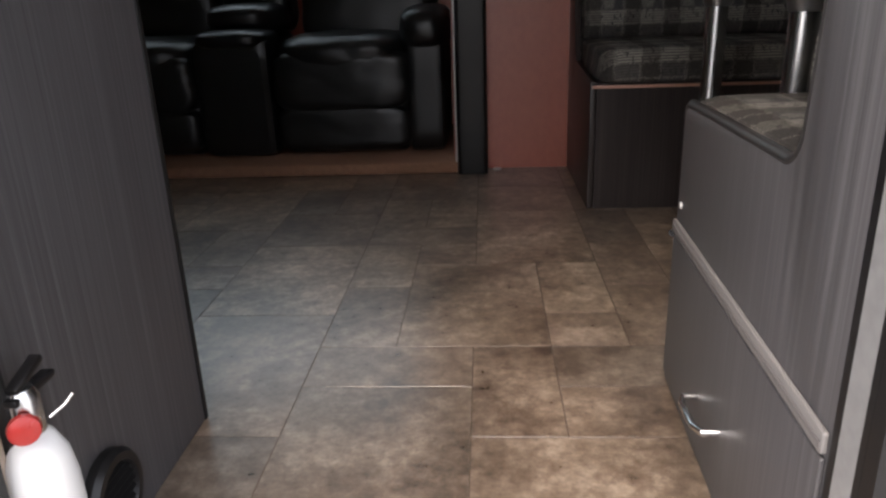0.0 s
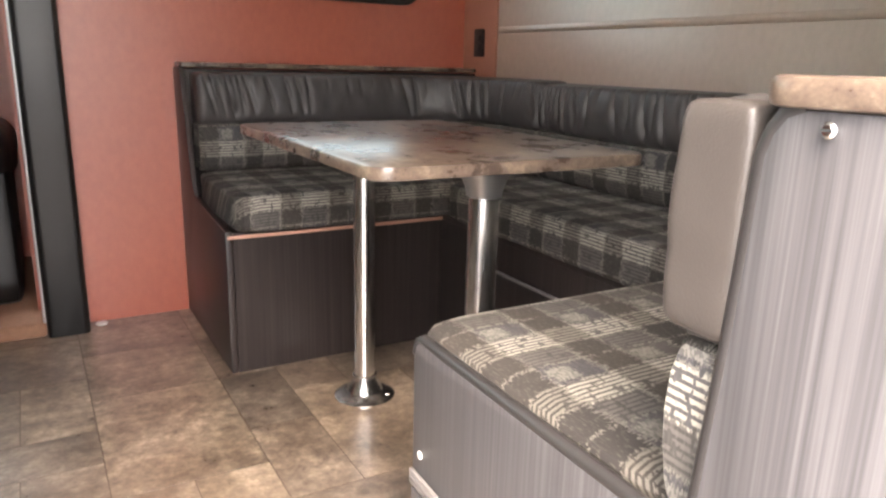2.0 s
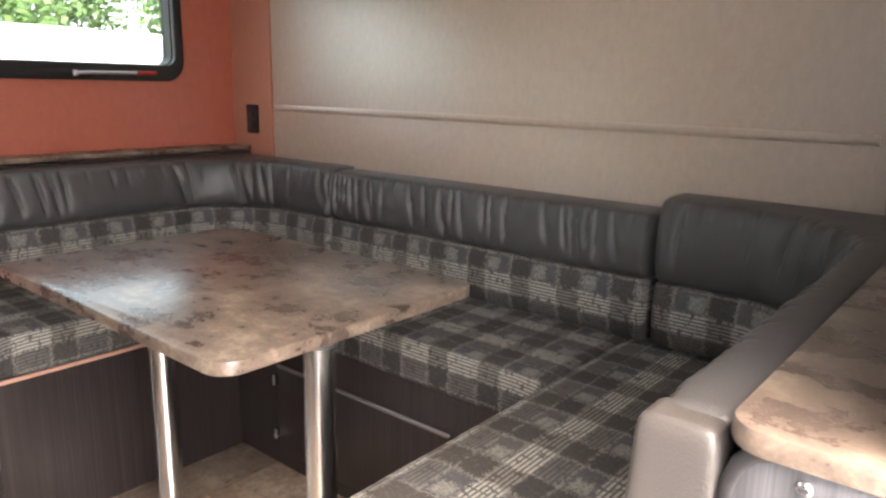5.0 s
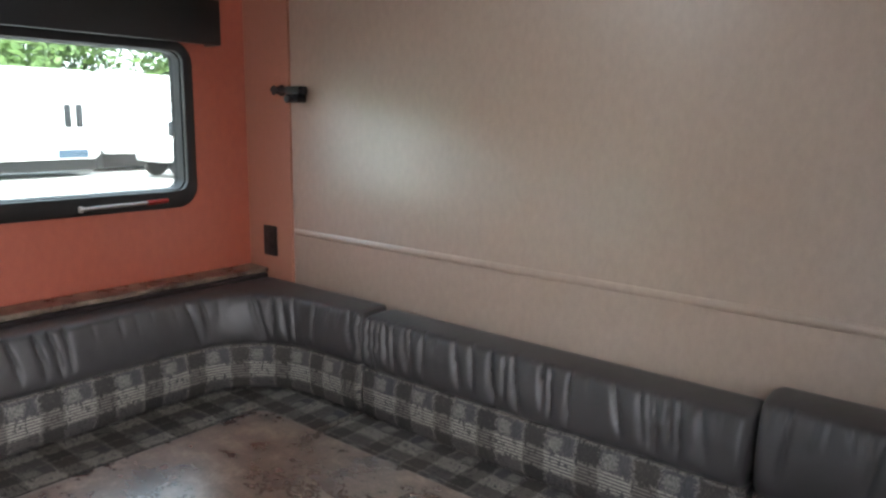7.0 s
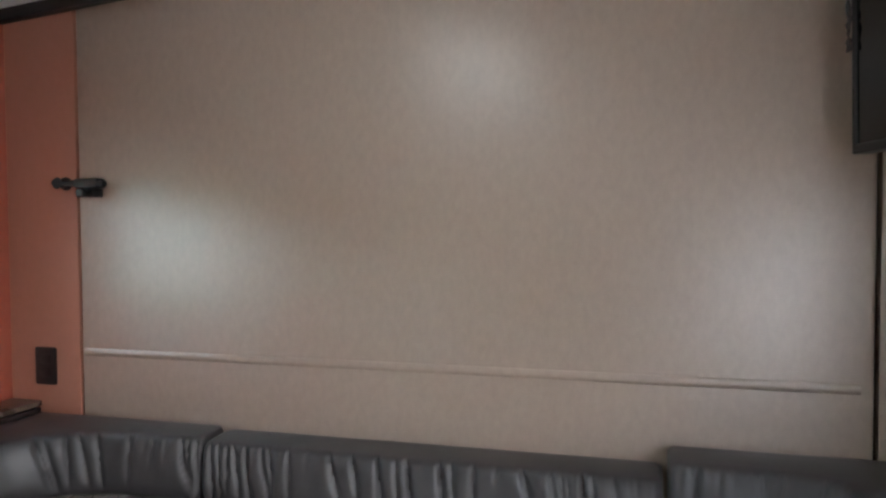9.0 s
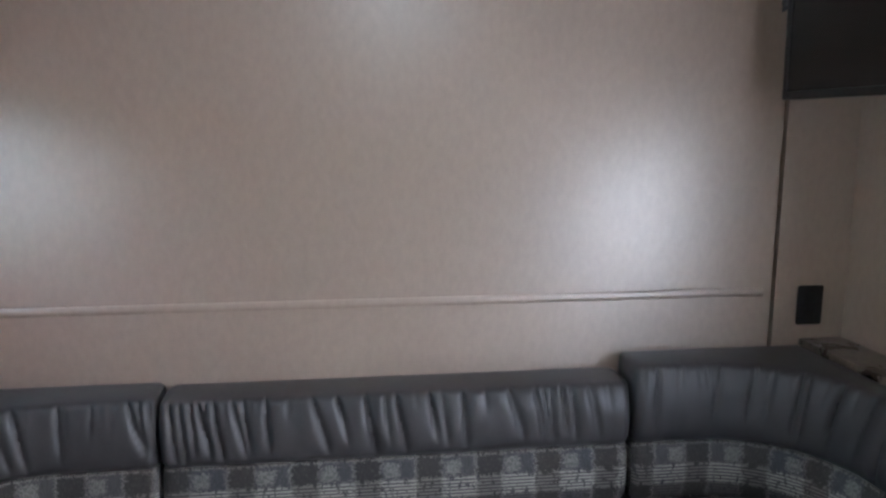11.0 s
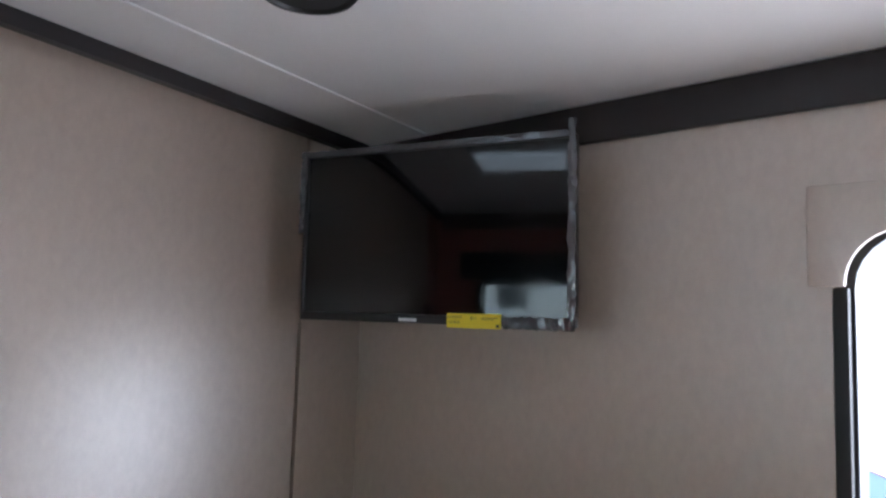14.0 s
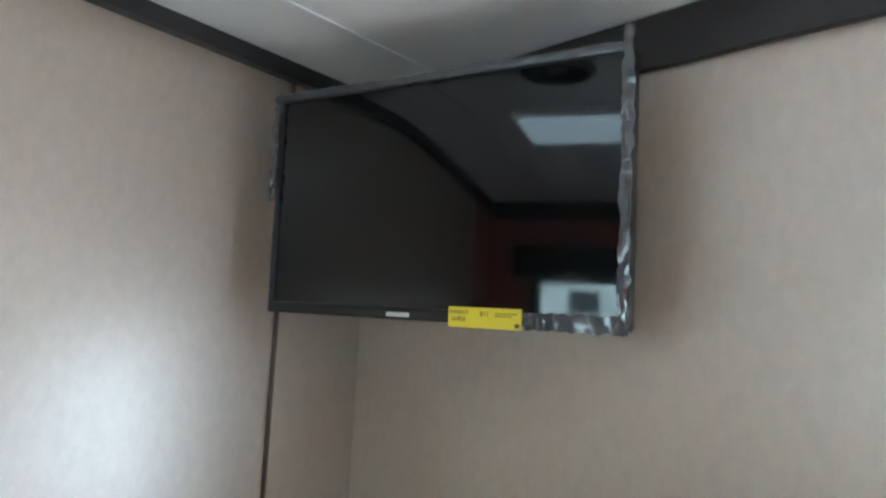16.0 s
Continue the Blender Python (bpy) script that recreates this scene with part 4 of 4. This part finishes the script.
def lettering(text, x, z, height):
    """Flat raised letters that read along the television's face from its near corner."""
    cu = bpy.data.curves.new("lettering", "FONT")
    cu.body, cu.size, cu.extrude = text, height * 1.4, 0.0002
    ob = bpy.data.objects.new("lettering", cu)
    b = bmesh.new()
    me = bpy.data.meshes.new_from_object(ob)
    b.from_mesh(me)
    bpy.data.objects.remove(ob)
    bpy.data.meshes.remove(me)
    bmesh.ops.transform(b, verts=b.verts, matrix=Matrix(((1, 0, 0, x), (0, 0, 1, 0.0058), (0, 1, 0, z), (0, 0, 0, 1))))
    return b


for text, x, z, height in (("ENERGY", 0.3795, 0.0135, 0.0062), ("GUIDE", 0.3815, 0.0035, 0.0062), ("$11", 0.43, 0.012, 0.007)):
    tv_part("print", lettering(text, x, z, height), INK, lab)
tv_part("maker_plate", box(0.262, 0.305, 0.0045, 0.0056, 0.004, 0.011), ALU, tv, "small pale maker plate")
tv_part("mount_arm", box(0.28, 0.36, -0.12, -0.0425, 0.12, 0.26, 0.006), BLACK, tv, "black wall mount")
part("mount_plate", box(-0.56, -0.36, Y_DOOR + 0.001, Y_DOOR + 0.045, 1.6, 1.78, 0.004), BLACK, tv, "black wall plate")

# ---- small fittings ----


def outlet(y, z0, z1, label):
    o = thing("wall_outlet", label, "outlet", (-0.001, y, z0), group="rear wall outlets")
    part("plate", plate(round_rect(y - 0.035, y + 0.035, z0, z1, 0.006), [], "x", -0.007, -0.001, 0.002), BLACK, o)
    for z in (0.32, 0.68):
        zz = z0 + (z1 - z0) * z
        part("socket_face", plate(round_rect(y - 0.017, y + 0.017, zz - 0.014, zz + 0.014, 0.008), [], "x", -0.009, -0.0072, 0.0008), BLACK_LEATHER, o)


outlet(2.776, 0.922, 1.028, "black double outlet on the dusky post")
outlet(0.588, 0.93, 1.034, "black double outlet on the beige post")

latch = thing("ramp_latch", "black metal ramp latch on the rear wall", "latch", (-0.001, 2.64, 1.47))
part("keeper", lathe([(0.018, 0.0), (0.018, 0.006), (0.012, 0.012), (0.012, 0.03), (0.016, 0.034)], (-0.0015, 2.695, 1.485), 18, (-1, 0, 0)), BLACK, latch)
part("bolt", tube([(-0.026, 2.715, 1.487), (-0.026, 2.55, 1.481)], 0.009), BLACK, latch)
part("bracket", box(-0.036, -0.0005, 2.575, 2.635, 1.445, 1.47, 0.004), BLACK, latch)
part("housing", box(-0.038, -0.0005, 2.568, 2.64, 1.4705, 1.497, 0.005), BLACK, latch)
part("knob", lathe([(0.008, 0), (0.008, 0.012), (0.013, 0.016), (0.013, 0.024), (0.009, 0.027)], (-0.037, 2.60, 1.457), 16, (-1, 0, 0)), BLACK, latch)

sp_x, sp_y = -0.552, 1.135
sz = roof(sp_y) - 0.001
speaker = thing("ceiling_speaker", "round black speaker grille in the ceiling", "speaker", (sp_x, sp_y, sz))
part("ring", lathe([(0.08, 0.0), (0.08, -0.005), (0.075, -0.011), (0.068, -0.012), (0.064, -0.006)], (sp_x, sp_y, sz), 40), BLACK, speaker)
part("cone", lathe([(0.0635, -0.0062), (0.045, -0.0035), (0.02, -0.003)], (sp_x, sp_y, sz), 32), INK, speaker, "dark cone")
part("dust_cap", lathe([(0.022, -0.0035), (0.02, -0.009), (0.01, -0.013)], (sp_x, sp_y, sz), 24), BLACK, speaker)

lx0, lx1, ly0, ly1 = -0.71, -0.36, 1.56, 1.9
lz = roof(1.73) - 0.012
light = thing("ceiling_light", "flat white rectangular ceiling light, lit", "ceiling light", (-0.535, 1.73, lz - 0.03))
part("housing", plate(round_rect(lx0, lx1, ly0, ly1, 0.02), [], "z", lz - 0.014, lz + 0.01, 0.004), WHITE, light)
part("diffuser", plate(round_rect(lx0 + 0.02, lx1 - 0.02, ly0 + 0.02, ly1 - 0.02, 0.015), [], "z", lz - 0.026, lz - 0.0145, 0.004), LAMP, light, "glowing flat diffuser")

# ---- outside ----


def tree(x, y, h, seed, label):
    rng = random.Random(seed)
    t = thing("tree", label, "tree", (x, y, -0.66), group="trees behind the lot")
    z0 = -0.66
    bm = bmesh.new()
    tops = []
    trunk = [Vector((x, y, z0)), Vector((x + rng.uniform(-.2, .2), y, z0 + h * 0.35)), Vector((x + rng.uniform(-.4, .4), y, z0 + h * 0.7)), Vector((x + rng.uniform(-.4, .4), y, z0 + h * 0.95))]
    for a, c, r in zip(trunk, trunk[1:], (0.2, 0.13, 0.07)):
        tube([a, (a + c) / 2, c], r, 8, bm)
    for k in range(9):
        s = trunk[1].lerp(trunk[3], k / 9)
        a = rng.uniform(0, 6.28)
        e = s + Vector((math.cos(a), math.sin(a), 0.45)) * h * rng.uniform(0.14, 0.26)
        tube([s, (s + e) / 2 + Vector((0, 0, 0.15)), e], 0.045, 6, bm)
        tops.append(e)
    tops.append(trunk[3])
    part("trunk", bm, BARK, t)
    verts, faces = [], []
    for k in range(3600):
        c = rng.choice(tops) + Vector((rng.gauss(0, 1), rng.gauss(0, 1), rng.gauss(0, 0.8))) * h * 0.11
        s = rng.uniform(0.12, 0.26)
        u = Vector((rng.gauss(0, 1), rng.gauss(0, 1), rng.gauss(0, 1))).normalized() * s
        w = u.orthogonal().normalized() * s * 0.6
        i = len(verts)
        verts += [c - u, c + w, c + u, c - w]
        faces.append((i, i + 1, i + 2, i + 3))
    me = bpy.data.meshes.new("crown")
    me.from_pydata([v - Vector((x, y, z0)) for v in verts], [], faces)
    me.materials.append(LEAF)
    ob = new("crown", me)
    ob.parent = t
    tagged(ob, "uneven leafy green crown", kind="stuff")
    return t


# the unseen far left of the row is added to block horizon sky light
for k in range(22):
    tree(-64 + k * 4.9 + random.uniform(-1, 1), 35 + random.uniform(-2, 3), random.uniform(6.6, 8.6), 40 + k, "leafy green tree in the row behind the lot, lengthened out of view to block low sky")


def trailer(x0, x1, y0, y1, z0, z1, label):
    t = thing("travel_trailer", label, "trailer", ((x0 + x1) / 2, (y0 + y1) / 2, -0.66), group="parked trailers")
    part("body", plate(round_rect(x0, x1, z0, z1, 0.25, 8), [], "y", y0, y1, 0.03), WHITE, t)
    for s in (0.2, 0.26):
        x = x0 + (x1 - x0) * s
        for yy in (y0 + 0.1, y1 - 0.3):
            w = part("wheel", lathe([(0.2, 0), (0.36, 0.0), (0.37, 0.03), (0.37, 0.17), (0.36, 0.2), (0.2, 0.2)], (x + (x1 - x0) * 0.2, yy, -0.29), 24, (0, 1, 0)), RUBBER, t)
    return t


ta = trailer(-9.0, 9.5, 24.0, 26.4, -0.1, 2.65, "white parked travel trailer with narrow dark windows")
for x in (8.55, 8.9):
    part("window", plate(round_rect(x - 0.1, x + 0.1, 0.9, 1.6, 0.05), [], "y", 23.97, 23.999, 0.004), GLASS_DARK, ta)
for x in (-6.0, -2.5, 1.5, 5.0):
    part("window", plate(round_rect(x - 0.5, x + 0.5, 0.95, 1.7, 0.08), [], "y", 23.97, 23.999, 0.004), GLASS_DARK, ta)
part("stripe", box(8.2, 9.1, 23.985, 23.998, -0.05, 0.2), TEAL, ta, "steel blue patch low on the side")
part("skirt", box(4.0, 9.4, 24.1, 26.2, -0.45, -0.101), BLACK, ta, "dark chassis rail")
tb = trailer(10.1, 24, 25.2, 27.6, -0.05, 2.7, "white parked travel trailer behind a hitch")
part("tongue", box(9.1, 10.1, 26.4, 26.6, -0.25, -0.12, 0.02), BLACK, tb)
part("chassis", box(10.15, 23.0, 25.25, 27.5, -0.5, -0.051), BLACK, tb, "dark chassis under the body")

suv = thing("parked_car", "white boxy off-road car with a covered spare wheel", "car", (11.65, 22.3, -0.66))
part("body", box(10.15, 13.45, 21.4, 23.1, -0.15, 0.6, 0.12, 4), WHITE, suv)
part("cabin", box(10.25, 12.45, 21.5, 23.0, 0.58, 1.25, 0.12, 4), WHITE, suv)
part("side_window", plate(round_rect(10.45, 11.25, 0.68, 1.12, 0.06), [], "y", 21.48, 21.499, 0.004), GLASS_DARK, suv)
part("side_window", plate(round_rect(11.35, 12.20, 0.68, 1.12, 0.06), [], "y", 21.48, 21.499, 0.004), GLASS_DARK, suv)
part("spare_wheel", lathe([(0.36, 0), (0.38, 0.04), (0.37, 0.16), (0.3, 0.2)], (10.15, 22.2, 0.3), 28, (-1, 0, 0)), WHITE, suv, "white covered spare wheel")
for x in (10.85, 12.85):
    for y in (21.35, 22.95):
        part("wheel", lathe([(0.22, 0), (0.36, 0.0), (0.38, 0.03), (0.38, 0.17), (0.36, 0.2), (0.22, 0.2)], (x, y, -0.28), 24, (0, 1, 0)), RUBBER, suv)

tc = trailer(-5.5, 3.0, -7.0, -4.6, -0.2, 1.5, "low amber and white parked trailer with a steel blue swoosh")


def swoosh(x):
    return 0.5 + 0.41 * (x - 0.286) + 0.06 * (x - 0.286) ** 2


def side_strip(top, bottom, y0, y1):
    b = bmesh.new()
    n = 30
    rows = []
    for k in range(n + 1):
        x = -2.4 + 3.9 * k / n
        rows.append([b.verts.new((x, y, z)) for y, z in ((y0, bottom(x)), (y1, bottom(x)), (y1, top(x)), (y0, top(x)))])
    for a, c in zip(rows, rows[1:]):
        for k in range(4):
            b.faces.new((a[k], a[(k + 1) % 4], c[(k + 1) % 4], c[k]))
    b.faces.new(rows[0])
    b.faces.new(rows[-1][::-1])
    return b


part("swoosh", side_strip(lambda x: swoosh(x) + 0.145, lambda x: swoosh(x) - 0.145, -4.599, -4.588), TEAL, tc, "slanting steel blue swoosh")
part("lower_skin", side_strip(lambda x: swoosh(x) - 0.16, lambda x: min(swoosh(x) - 0.2, -0.18), -4.599, -4.592), CREAM, tc, "amber panel under the swoosh")
for k in (-1, 1):
    part("pinstripe", side_strip(lambda x: swoosh(x) + k * 0.152 + 0.006, lambda x: swoosh(x) + k * 0.152 - 0.006, -4.599, -4.586), MAROON, tc, "thin maroon pinstripe")

# ---- floor tiles ----
U = 0.165
GX0, GY0 = -1.68 - 14 * U, 0.27
NX, NY = 24, 16
taken = set()
tiles = []
fixed = [((14, 9), (1, 1)), ((14, 6), (2, 3)), ((16, 6), (1, 1)), ((15, 9), (2, 3))]
trng = random.Random(11)
for (i, j), (w, h) in fixed:
    tiles.append((i, j, w, h))
    taken |= {(i + a, j + b) for a in range(w) for b in range(h)}
for j in range(NY):
    for i in range(NX):
        if (i, j) in taken:
            continue
        for w, h in trng.sample([(2, 3), (3, 2), (2, 2), (2, 2), (2, 1), (1, 2), (3, 3)], 5) + [(2, 1), (1, 1)]:
            cells = {(i + a, j + b) for a in range(w) for b in range(h)}
            if not (cells & taken) and i + w <= NX and j + h <= NY:
                break
        taken |= cells
        tiles.append((i, j, w, h))
shared = {}
for i, j, w, h in tiles:
    x0, x1 = max(GX0 + i * U, X_END + 0.01), min(GX0 + (i + w) * U, -0.02)
    y0, y1 = max(GY0 + j * U, 0.50), min(GY0 + (j + h) * U, Y_WIN - 0.002)
    if x1 - x0 < 0.02 or y1 - y0 < 0.02:
        continue
    key = (round(x1 - x0, 4), round(y1 - y0, 4))
    if key not in shared:
        a, c = key[0] / 2 - 0.0012, key[1] / 2 - 0.0012
        shared[key] = finish(box(-a, a, -c, c, -0.0009, 0.0, 0.0004, 1), "tile", TILE)
    ob = new("tile", shared[key])
    ob.location = ((x0 + x1) / 2, (y0 + y1) / 2, 0.0)
    ob.parent = floor
